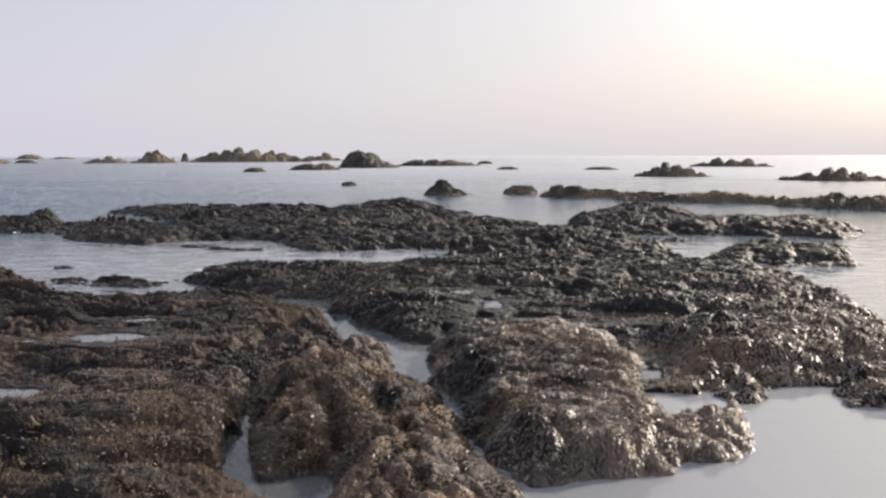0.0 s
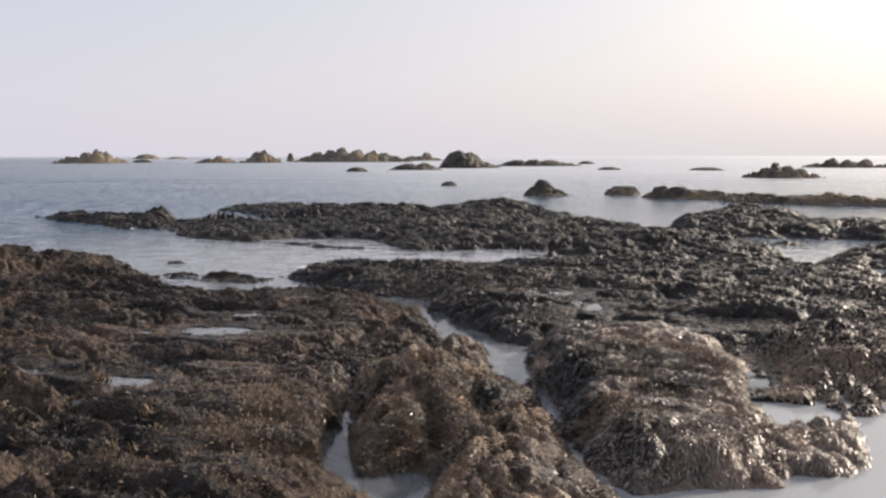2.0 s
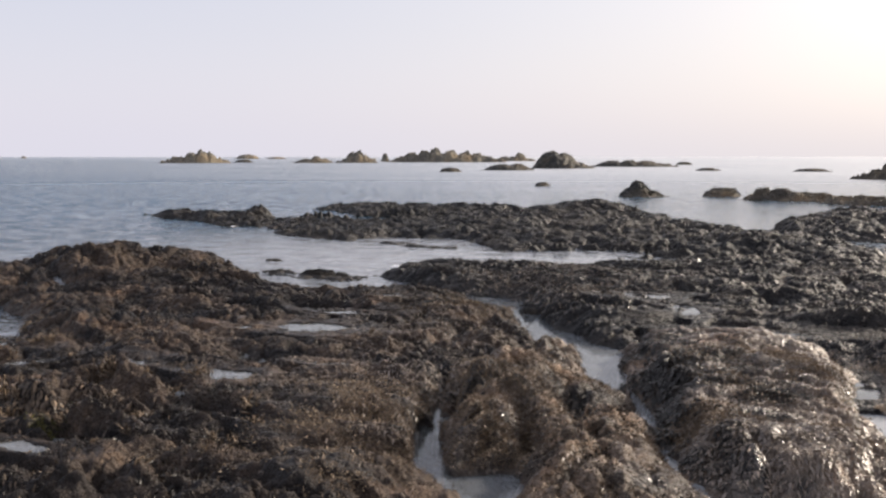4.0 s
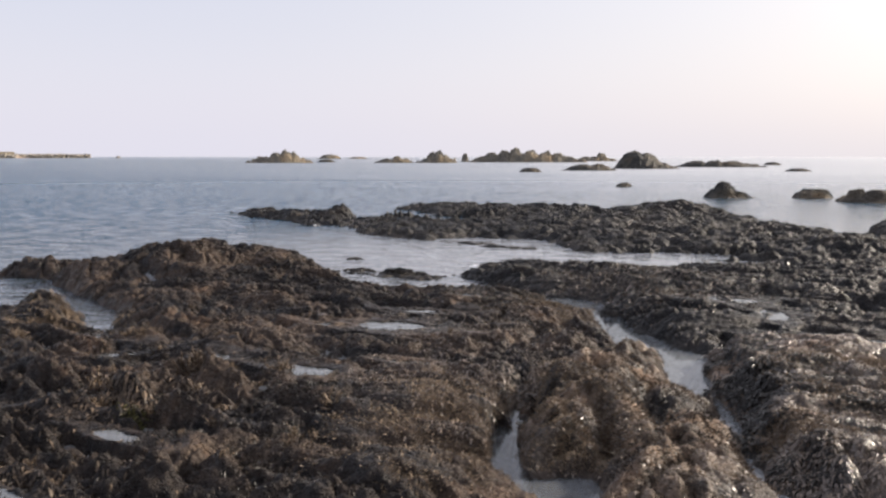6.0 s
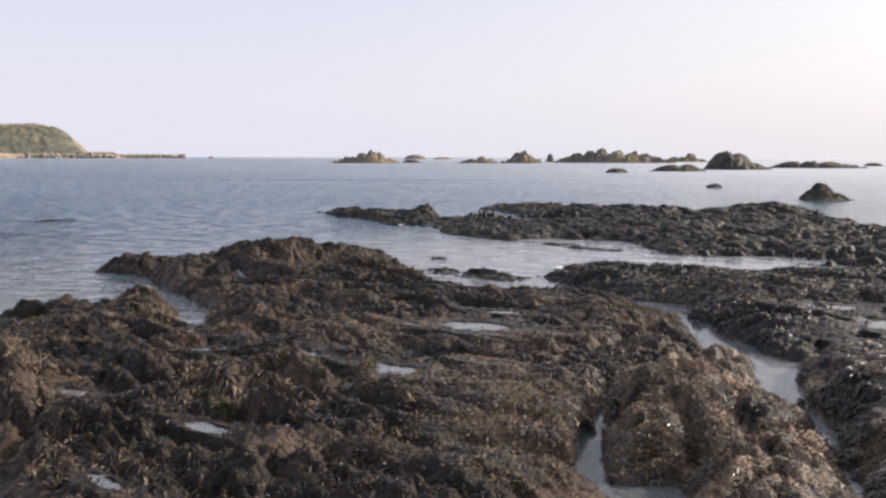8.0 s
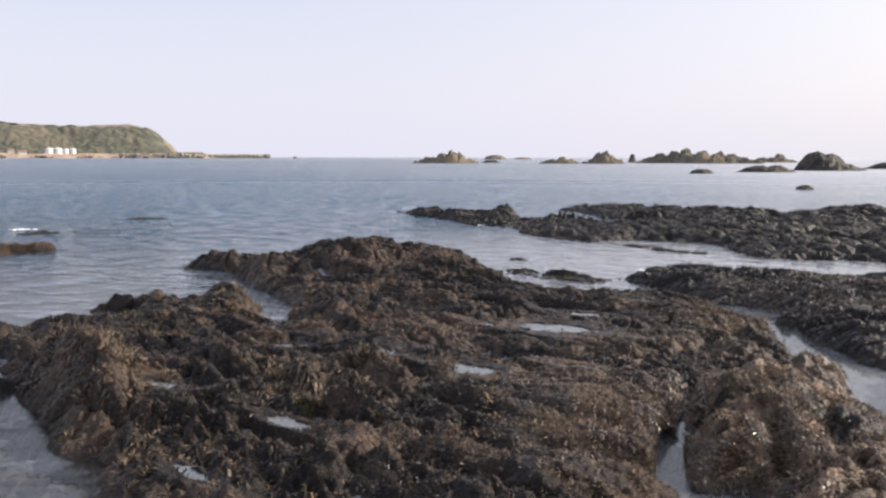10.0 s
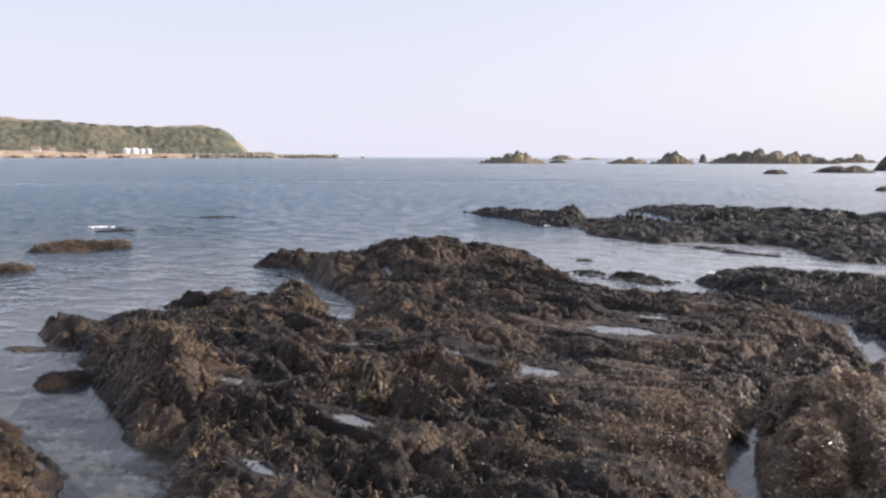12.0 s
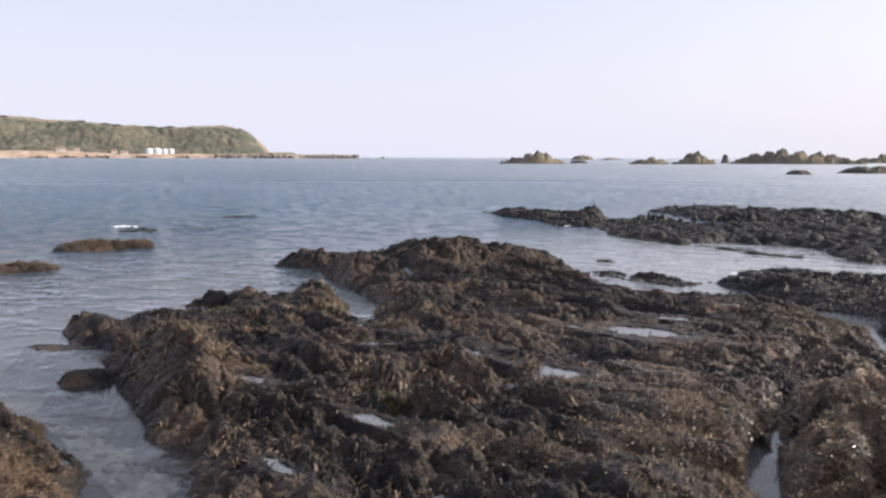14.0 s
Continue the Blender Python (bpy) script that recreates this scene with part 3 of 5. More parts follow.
def rock_pool(x, y, rl, rw, turn, level):
    a = np.linspace(0, 2 * math.pi, 40, endpoint=False)
    co = np.concatenate([[[0, 0, 0]], np.stack([rl * np.cos(a), rw * np.sin(a), 0 * a], -1)])
    tri = np.stack([np.zeros(40, int), np.arange(40) + 1, (np.arange(40) + 1) % 40 + 1], -1)
    ob = tagged(new("rock_pool", quick_mesh("rock_pool", co, tri, pool_water)), "still shallow tide pool in a hollow of the reef", "tide pool", "tide pools", "structure")
    ob.matrix_world = pose(x, y, level, 0, 0, turn)
    return ob


def islet(name, label, x, y, width, depth, height, seed, material, peaks=(), jag=0.3, step=None, turn=0.0, group="offshore rocks", category="rock", lean=0.0, floor=0.15):
    """An offshore rock: a rough dome or a row of peaks. peaks: (along, height share, half width share)."""
    step = step or max(width, depth) / 60
    rx, ry = width / 2, depth / 2
    gx, gy = np.arange(-rx * 1.25, rx * 1.25, step), np.arange(-ry * 1.5, ry * 1.5, step)
    u, v = np.meshgrid(gx, gy)
    r = np.hypot(u / rx, v / ry) + 0.22 * perlin(u / rx * 2.2 + seed, v / ry * 2.2, seed) + 0.10 * perlin(u / rx * 6, v / ry * 6, seed + 1)
    body = np.clip(1.0 - r, -0.35, 1)
    dome = np.where(body > 0, 1 - (1 - np.clip(body, 0, 1)) ** 2.6, body * 1.5)
    if peaks:
        crest = np.zeros(u.shape) + floor
        for along, share, half in peaks:
            q = (u / rx - along + lean * v / ry) / half
            crest = np.maximum(crest, share * np.exp(-np.abs(q) ** 3 * 0.7))
        dome = np.where(body > 0, dome * crest, dome)
    s = 1 / max(height, 0.3)
    z = height * dome
    bumps = jag * height * (0.7 * (np.abs(perlin(u * s * 1.3, v * s * 1.3, seed + 3)) - 0.15) + 0.45 * (np.abs(perlin(u * s * 3.1, v * s * 3.1, seed + 4)) - 0.15)
                            + 0.25 * perlin(u * s * 7, v * s * 7, seed + 5))
    if peaks and material is rock_far:
        bumps += 0.35 * jag * height * (np.clip(perlin(u * s * 1.9, v * s * 1.4, seed + 6), 0, 1) + 0.6 * np.clip(perlin(u * s * 4.3, v * s * 3.1, seed + 7), 0, 1))
    z += bumps * np.clip(body * 4 + 0.4, 0, 1)
    corner = np.maximum(np.maximum(z[:-1, :-1], z[1:, 1:]), np.maximum(z[:-1, 1:], z[1:, :-1]))
    me, co, quads = sheet_mesh(name, u, v, z, corner > -0.25 * height - 0.05, material)
    ob = tagged(new(name, me), label, category, group)
    ob.matrix_world = pose(x, y, 0, 0, 0, turn if turn else -math.degrees(math.atan2(x, y)))
    return ob


TUFTS = [tuft_mesh(700 + k, 11 + 2 * k, 0.1, weed_tan) for k in range(6)]

# ---- sea, seabed ----
def spaced(reach, near, count):
    top = math.asinh(reach / near)
    return near * np.sinh(np.linspace(-top, top, count))


gx, gy = np.meshgrid(spaced(4600, 6, 320), spaced(4600, 6, 320) + 6)
r = np.hypot(gx, gy)
swell = 0.008 * perlin(gx * 0.9, gy * 1.3, 5) * np.exp(-r / 40) + 0.009 * perlin(gx * 0.45, gy * 0.45, 6) * np.exp(-r / 30) * np.clip(r / 12, 0, 1)
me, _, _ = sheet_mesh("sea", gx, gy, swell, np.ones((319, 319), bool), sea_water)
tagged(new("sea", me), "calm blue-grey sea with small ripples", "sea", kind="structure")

gx, gy = np.meshgrid(spaced(4700, 8, 220), spaced(4700, 8, 220) + 4)
bed = -0.32 - 0.06 * np.clip(np.hypot(gx, gy - 2) - 9, 0, 55) + 0.16 * perlin(gx * 0.5, gy * 0.5, 8) + 0.07 * perlin(gx * 1.7, gy * 1.7, 9)
bed += 0.19 * np.exp(-((gx + 4.4) / 1.7) ** 2 - ((gy - 2.7) / 0.7) ** 2)          # a sandy bank in the gap beside the reef
behind = np.clip((1.2 - gy) / 4, 0, 1)
bed = bed * (1 - behind) + (0.15 + 0.06 * np.clip(-gy, 0, 40) + 0.2 * perlin(gx * 0.6, gy * 0.6, 10)) * behind
me, _, _ = sheet_mesh("ground", gx, gy, bed, np.ones((219, 219), bool), seabed_mat)
gbx, gby, gbz = gx.ravel(), gy.ravel(), bed.ravel()
tagged(new("ground", me), "pale sandy seabed with dark stones under shallow water", "ground", kind="structure")

# ---- the reef, rock by rock ----
reef("reef_rock", "broad low reef platform of brown weed-covered rock with tide pools",
     [(-2.78, 2.24), (-3.47, 2.77), (-3.86, 2.99), (-4.07, 2.92), (-4.81, 3.43), (-5.6, 3.79), (-6.23, 4.14), (-6.74, 4.09), (-7.38, 4.53),
      (-7.05, 5.16), (-7.14, 5.56), (-7.5, 6.08), (-7.2, 6.45), (-6.9, 6.8), (-6.5, 7.05), (-6.05, 6.92), (-5.72, 6.48), (-5.4, 6.2), (-5.2, 6.35), (-5.5, 6.7),
      (-5.95, 7.28), (-6.25, 7.55), (-6.75, 7.9), (-7.3, 8.28), (-7.75, 8.52), (-8.25, 8.95), (-8.7, 9.0), (-9.17, 8.95), (-9.49, 9.4),
      (-8.7, 10.07), (-7.77, 11.2), (-6.68, 11.3), (-5.46, 10.95), (-4.73, 9.9), (-4.2, 9.5), (-3.7, 9.6), (-3.05, 9.5),
      (-2.33, 9.5), (-1.72, 9.38), (-1.35, 9.15), (-1.15, 8.6), (-1.0, 7.85), (-0.88, 7.5), (-0.8, 7.0), (-0.75, 6.4), (-0.95, 5.3), (-1.18, 4.95), (-1.08, 4.1), (-0.75, 3.75), (-0.6, 3.0)],
     0.15, 0.0145, 100, rock_near, edge=0.12, strata=-14, rough=1.0, knobs=0.8,
     mounds=((-6.5, 9.5, 1.7, 0.8, 35, 0.30), (-5.3, 9.3, 1.2, 0.5, 20, 0.10), (-6.15, 6.5, 0.55, 0.3, -35, 0.13), (-5.0, 5.95, 0.35, 0.3, 0, -0.10), (-6.95, 5.8, 0.42, 0.4, 20, -0.17), (-5.0, 3.85, 0.7, 0.3, -30, 0.15), (-4.35, 3.5, 0.75, 0.2, -33, 0.20), (-5.2, 4.0, 0.5, 0.2, -30, 0.12), (-3.9, 4.3, 0.5, 0.25, -15, -0.06), (-2.9, 3.6, 0.6, 0.3, -14, -0.05),
             (-3.45, 4.2, 0.35, 0.3, 20, 0.12), (-3.2, 4.9, 0.45, 0.3, 10, 0.10), (-1.7, 4.6, 0.6, 0.9, 20, 0.10), (-1.7, 8.0, 0.7, 0.5, -20, 0.05), (-7.0, 4.45, 0.35, 0.25, 20, 0.05), (-2.47, 3.32, 0.4, 0.25, 0, 0.12), (-3.6, 3.4, 0.3, 0.2, 0, 0.08), (-3.6, 9.4, 0.9, 0.4, 0, -0.09), (-1.5, 8.75, 0.5, 0.45, -30, -0.16)),
     cracks=((-1.28, 5.7, -1.18, 5.0, 0.07, 0.12), (-3.5, 3.3, -2.2, 2.95, 0.08, 0.08), (-4.0, 3.75, -2.3, 3.3, 0.08, 0.08), (-3.2, 2.95, -2.3, 2.75, 0.07, 0.08), (-3.9, 4.2, -2.5, 3.75, 0.08, 0.08), (-3.3, 4.6, -2.0, 4.2, 0.06, 0.08)),
     pools=((-2.68, 6.80, 0.29, 0.17, 8, 0.10), (-2.58, 5.1, 0.22, 0.10, -12, 0.09), (-2.7, 7.62, 0.22, 0.08, 0, 0.10), (-2.45, 8.48, 0.13, 0.08, 0, 0.10), (-3.0, 3.62, 0.17, 0.05, -15, 0.05), (-4.39, 5.32, 0.15, 0.045, 40, 0.08),
            (-2.98, 2.88, 0.15, 0.035, -18, 0.04), (-3.45, 5.31, 0.11, 0.09, 0, 0.09), (-3.2, 6.71, 0.15, 0.05, 0, 0.09), (-4.15, 3.84, 0.12, 0.05, -10, 0.08), (-4.7, 5.72, 0.18, 0.05, -10, 0.07), (-2.1, 5.68, 0.13, 0.06, 0, 0.10)),
     weed=40000, weed_size=0.032, upright=0.5, drape=0.5, puddles=0.058, patches=((3600, 0.048, weed_tan, 0.3, 1.3, -4.75, 3.75, 0.7, 0.32, "tan seaweed hanging in thick fingers"), (3200, 0.055, weed_tan, 0.25, 1.3, -3.4, 4.3, 0.4, 0.5, "tan seaweed hanging in thick fingers"),
              (2600, 0.05, weed_tan, 0.25, 1.3, -3.4, 3.1, 0.6, 0.4, "tan seaweed hanging in thick fingers"), (3600, 0.05, weed_tan, 0.3, 1.3, -5.9, 5.6, 0.8, 0.8, "tan seaweed hanging in thick fingers"),
              (24000, 0.024, weed_lush, 0.3, 0.8, -1.32, 4.3, 0.40, 0.9, "brown felt of short algae"), (9000, 0.03, weed_dark, 0.4, 0.9, -2.3, 3.9, 0.5, 0.8, "dark fronds of seaweed"), (450, 0.03, weed_green, 0.4, 0.6, -3.05, 3.86, 0.09, 0.05, "olive-green fronds beside a pool"), (900, 0.035, weed_green, 0.4, 0.6, -6.9, 5.7, 0.25, 0.15, "olive-green fronds at the waterline"), (7000, 0.022, weed_wet, 0.4, 1.3, -1.7, 5.6, 1.0, 1.8, "small wet glinting fronds"), (9000, 0.028, weed_felt, 0.4, 0.6, -1.6, 8.3, 0.6, 0.6, "brown felt of short algae"), (7000, 0.026, weed_lush, 0.4, 0.8, -1.4, 8.0, 0.4, 0.8, "brown felt of short algae"), (6000, 0.035, weed_lush, 0.4, 0.6, -5.7, 6.3, 0.3, 0.3, "orange-brown felt of algae on a hump"), (3000, 0.04, weed_felt, 0.4, 0.6, -5.6, 9.2, 0.9, 0.5, "brown felt of short algae")), calmer=((-1.75, 4.5, 0.7, 0.9, 0.4), (-1.6, 8.2, 0.6, 0.5, 0.6), (-3.7, 3.9, 1.3, 1.0, 1.6), (-6.2, 6.0, 1.1, 0.8, 0.8)),
     strapped=((1800, 0.034, -1.9, 7.7, 0.7, 0.9, "small wet blades glinting in the sun"), (2600, 0.032, -1.65, 6.2, 0.6, 1.2, "small wet blades glinting in the sun"), (2600, 0.03, -1.3, 5.0, 0.35, 0.8, "small wet blades glinting in the sun"), (1200, 0.03, -2.3, 5.6, 0.8, 0.8, "small wet blades glinting in the sun")),
     tufts=((-5.23, 3.98, 0.12, 7, 0.15), (-4.96, 3.94, 0.12, 6, 0.15), (-5.25, 4.33, 0.14, 5, 0.14), (-4.44, 3.81, 0.12, 8, 0.15), (-4.19, 3.45, 0.12, 8, 0.14), (-3.94, 2.95, 0.12, 8, 0.13), (-3.63, 4.30, 0.10, 6, 0.15), (-3.33, 4.08, 0.12, 6, 0.13), (-3.35, 4.81, 0.12, 8, 0.14), (-2.83, 4.28, 0.10, 5, 0.12),
            (-2.76, 4.03, 0.12, 5, 0.12), (-2.79, 5.02, 0.05, 3, 0.14), (-2.13, 3.96, 0.15, 6, 0.10), (-2.42, 3.02, 0.08, 3, 0.12), (-5.72, 5.17, 0.25, 9, 0.12), (-5.6, 6.1, 0.14, 16, 0.10), (-6.6, 4.8, 0.25, 8, 0.11), (-3.36, 2.73, 0.14, 7, 0.10), (-2.98, 2.44, 0.12, 6, 0.11),
            (-4.7, 5.2, 0.6, 16, 0.09), (-3.9, 5.6, 0.8, 14, 0.08), (-2.4, 4.2, 0.6, 14, 0.07), (-3.0, 3.3, 0.4, 12, 0.09), (-4.2, 6.6, 0.8, 12, 0.07)))
reef("reef_rock", "rounded brown boulder with a felt of seaweed beside a narrow gully",
     [(-0.96, 6.49), (-0.87, 7.15), (-0.66, 7.32), (-0.44, 6.85), (-0.3, 6.05), (-0.03, 5.48), (0.07, 5.1), (0.14, 4.65), (0.22, 4.47), (0.28, 4.1),
      (0.35, 3.85), (0.38, 3.0), (-0.42, 3.0), (-0.53, 3.89), (-0.57, 4.12), (-0.89, 4.04), (-1.04, 4.29), (-1.06, 4.83), (-1.2, 5.41), (-1.29, 5.9), (-1.17, 6.23)],
     0.20, 0.014, 200, rock_brown, edge=0.14, strata=60, ragged=0.06,
     # black fronds put shade into the hollow by the gully and on top
     mounds=((-0.45, 5.0, 0.5, 0.7, 10, 0.08), (-0.98, 5.4, 0.2, 0.4, 5, 0.12), (-0.72, 6.9, 0.25, 0.4, 0, -0.08)), cracks=((-1.12, 5.35, -1.0, 4.75, 0.10, 0.17), (-0.62, 4.75, -0.5, 4.25, 0.07, 0.14), (-0.38, 5.1, -0.28, 4.6, 0.10, 0.15), (-0.2, 4.4, -0.1, 4.05, 0.05, 0.05)), weed=26000, weed_size=0.026, weed_material=weed_felt, upright=0.3, drape=0.9, clumps=((-0.4, 4.6, 0.8, 1.2, 0.13, 0.06),), patches=((16000, 0.024, weed_lush, 0.3, 0.8, -0.74, 4.5, 0.28, 0.6, "thick brown felt of algae"), (9000, 0.026, weed_brown, 0.3, 0.8, -0.15, 4.6, 0.35, 0.9, "dark brown felt of algae"), (9000, 0.024, weed_lush, 0.3, 0.8, -0.9, 5.3, 0.3, 0.6, "thick brown felt of algae"), (9000, 0.03, weed_dark, 0.2, 1.3, -1.05, 5.0, 0.13, 0.3, "black wet seaweed fronds, also dark for the shade"), (10000, 0.024, weed_wet, 0.3, 1.3, -0.3, 4.6, 0.6, 1.1, "wet shining seaweed fronds"), (7000, 0.03, weed_dark, 0.2, 1.3, -0.33, 4.8, 0.15, 0.32, "black wet seaweed fronds, also dark for the shade")), calmer=((-0.45, 4.6, 0.5, 0.7, 0.55),))
reef("reef_rock", "large wet weed-covered boulder with a ledge, standing in the water",
     [(-0.12, 6.6), (-0.06, 5.92), (0.13, 4.8), (0.24, 4.4), (0.46, 4.03), (0.9, 4.1), (1.14, 4.14), (1.28, 4.31), (1.56, 4.37), (1.71, 4.56),
      (1.86, 5.07), (1.94, 5.45), (1.85, 5.5), (1.74, 5.08), (1.36, 4.98), (1.36, 5.59), (1.39, 5.87), (1.49, 6.16), (1.51, 6.8), (1.34, 7.14), (0.89, 7.35), (0.44, 7.37), (0.1, 7.15), (-0.1, 7.17)],
     0.11, 0.013, 300, rock_wet, edge=0.10, domed=True, strata=-8, ragged=0.07, knobs=0.9, rough=0.5,
     tiers=(([(0.10, 6.2), (0.28, 4.9), (0.36, 4.5), (0.52, 4.14), (0.92, 4.16), (1.13, 4.34), (1.2, 4.7), (1.24, 5.1), (1.3, 5.6), (1.42, 6.2), (1.45, 6.8), (0.9, 7.28), (0.1, 7.05)], 0.20, 0.06), ([(0.16, 6.3), (0.26, 5.5), (0.42, 5.12), (0.75, 5.14), (1.05, 5.05), (1.22, 5.35), (1.3, 5.9), (1.36, 6.6), (0.95, 7.1), (0.35, 7.15), (0.02, 6.9)], 0.24, 0.07),),
     mounds=((1.0, 5.9, 0.32, 0.3, 0, 0.035), (0.32, 6.4, 0.25, 0.5, 0, -0.03), (1.62, 4.6, 0.2, 0.2, 0, 0.03), (0.1, 5.3, 0.14, 0.8, 8, -0.06)),
     cracks=((0.62, 4.45, 0.66, 4.15, 0.05, 0.08), (1.12, 4.5, 1.2, 4.25, 0.05, 0.06), (0.45, 5.35, 1.1, 5.3, 0.05, 0.05)), calmer=((0.7, 4.75, 0.5, 0.2, 0.5), (0.9, 5.8, 0.4, 0.35, 0.6)), clumps=((0.8, 4.3, 0.9, 0.35, 0.10, 0.085), (1.6, 4.8, 0.5, 0.5, 0.085, 0.07), (0.6, 6.0, 0.9, 0.9, 0.14, 0.04), (0.15, 5.3, 0.3, 0.9, 0.09, 0.05)),
     weed=18000, weed_size=0.028, weed_material=weed_felt, upright=0.25, drape=1.3,
     # black fronds partly paint in the shade of the left flank and step
     patches=((26000, 0.03, weed_wet, 0.25, 1.3, 0.85, 4.4, 0.5, 0.4, "wet shining seaweed fronds"), (9000, 0.026, weed_wet, 0.25, 1.3, 1.5, 4.7, 0.4, 0.4, "wet shining seaweed fronds"), (8000, 0.028, weed_wet, 0.25, 1.3, 1.05, 5.7, 0.3, 0.8, "wet shining seaweed fronds"), (13000, 0.026, weed_lush, 0.4, 0.6, 0.9, 5.75, 0.4, 0.45, "brown felt of short algae"), (10000, 0.024, weed_lush, 0.4, 0.6, 0.75, 4.75, 0.55, 0.14, "brown felt of short algae"), (34000, 0.045, weed_dark, 0.15, 1.3, 0.14, 5.3, 0.24, 1.1, "black wet seaweed fronds, also dark for the shade"), (16000, 0.03, weed_dark, 0.3, 1.3, 0.45, 5.9, 0.45, 0.7, "black wet seaweed fronds, also dark for the shade"), (5000, 0.03, weed_dark, 0.3, 1.3, 0.85, 5.22, 0.35, 0.06, "black wet seaweed fronds, also dark for the shade"), (6000, 0.03, weed_dark, 0.3, 1.3, 0.42, 4.45, 0.14, 0.3, "black wet seaweed fronds, also dark for the shade")),
     strapped=((1200, 0.03, 0.85, 4.28, 0.6, 0.2, "wet seaweed blades hanging down the front"), (2600, 0.032, 1.55, 4.75, 0.4, 0.4, "bright wet seaweed blades over the tip"), (1400, 0.028, 1.25, 5.6, 0.25, 0.6, "wet seaweed blades hanging down the side"), (700, 0.026, 0.9, 5.02, 0.5, 0.12, "wet seaweed blades on the step")))
reef("reef_rock", "wide dark reef shelf with tilted layers and small puddles",
     [(-1.25, 9.25), (-1.08, 8.76), (-0.86, 8.22), (-0.73, 7.80), (-0.58, 7.76), (-0.53, 7.43), (-0.3, 7.23), (-0.05, 7.16), (0.48, 7.7), (1.0, 7.45), (1.40, 7.15), (1.46, 6.5), (1.43, 5.72),
      (1.72, 5.64), (1.85, 5.71), (1.93, 5.37), (2.23, 5.49), (2.39, 5.69), (2.65, 5.68), (2.65, 5.35), (2.9, 5.34), (3.29, 5.52), (4.01, 6.63),
      (4.24, 8.04), (4.19, 8.84), (4.43, 10.25), (3.86, 11.2), (3.45, 12.4), (3.36, 13.4), (2.01, 13.9), (0.3, 13.45), (-1.5, 13.0), (-2.35, 12.7),
      (-2.68, 11.84), (-3.48, 11.61), (-3.39, 11.08), (-2.83, 10.33), (-2.18, 9.87), (-1.39, 9.44)],
     0.20, 0.021, 400, rock_shelf, edge=0.30, domed=True, strata=-16, rough=0.9, knobs=0.6, clumps=((2.7, 6.2, 1.4, 1.0, 0.11, 0.07), (3.4, 8.0, 1.2, 1.8, 0.15, 0.07), (1.64, 5.76, 0.2, 0.22, 0.08, 0.05), (0.5, 9.5, 1.8, 1.5, 0.2, 0.06)),
     mounds=((-0.1, 8.55, 0.8, 0.16, -10, 0.10), (1.64, 5.76, 0.14, 0.17, -20, 0.13), (3.4, 10.5, 0.9, 0.8, 0, 0.10), (2.6, 7.5, 1.0, 0.6, -25, 0.06), (-0.8, 12.6, 2.4, 1.2, 10, -0.20), (2.75, 5.9, 1.1, 0.5, 10, -0.10), (3.7, 7.0, 0.5, 0.9, 10, -0.07)), cracks=((-1.0, 8.35, 0.6, 8.2, 0.10, 0.12), (1.5, 6.5, 2.0, 6.2, 0.10, 0.13), (2.0, 6.2, 2.0, 5.6, 0.07, 0.1), (2.3, 6.9, 3.9, 6.9, 0.14, 0.08), (0.2, 10.4, 2.4, 9.7, 0.2, 0.08), (-1.5, 11.2, 1.5, 10.9, 0.2, 0.08)),
     pools=((0.08, 8.85, 0.20, 0.13, -8, 0.09), (0.47, 8.3, 0.10, 0.26, 8, 0.08), (0.95, 7.5, 0.45, 0.09, -5, 0.10), (1.54, 6.22, 0.09, 0.24, -12, 0.07)), weed=40000, weed_size=0.036, weed_material=weed_dark, upright=0.3, drape=0.6,
     # the tan fronds also put the sun's sheen into the colour of the edge
     patches=((10000, 0.03, weed_lush, 0.2, 1.3, 1.64, 5.74, 0.15, 0.18, "tan wet fronds over a small hump, pale for its shine"), (34000, 0.034, weed_lush, 0.2, 1.3, 2.6, 5.9, 0.9, 0.5, "tan wet fronds combed down the slope, pale for its shine"), (22000, 0.036, weed_lush, 0.2, 1.3, 3.5, 7.0, 0.6, 0.9, "tan wet fronds combed down the slope, pale for its shine"), (9000, 0.036, weed_wet, 0.3, 1.3, -0.9, 10.0, 1.1, 1.5, "wet shining seaweed fronds"), (5000, 0.036, weed_felt, 0.3, 0.8, -0.9, 9.6, 1.0, 1.2, "brown felt of short algae"), (12000, 0.03, weed_lush, 0.2, 1.3, 2.1, 6.5, 0.6, 0.4, "tan wet fronds combed down the slope, pale for its shine"), (9000, 0.036, weed_wet, 0.15, 1.3, 3.2, 7.8, 1.1, 1.5, "wet shining seaweed fronds"), (9000, 0.05, weed_wet, 0.15, 1.3, 3.0, 10.6, 1.4, 1.6, "wet shining seaweed fronds")),
     strapped=((2400, 0.042, -0.8, 9.7, 1.0, 1.3, "small wet blades glinting in the sun"), (8000, 0.04, 2.6, 5.75, 0.9, 0.45, "wet blades combed down to the water"), (8000, 0.04, 3.4, 6.9, 0.8, 1.1, "wet blades combed down to the water"), (4000, 0.036, 2.2, 6.8, 0.9, 0.5, "wet seaweed blades over the ledges"), (5000, 0.055, 3.5, 9.0, 0.8, 1.3, "wet blades combed down to the water"), (350, 0.03, 1.64, 5.74, 0.17, 0.2, "wet blades over a small hump")))
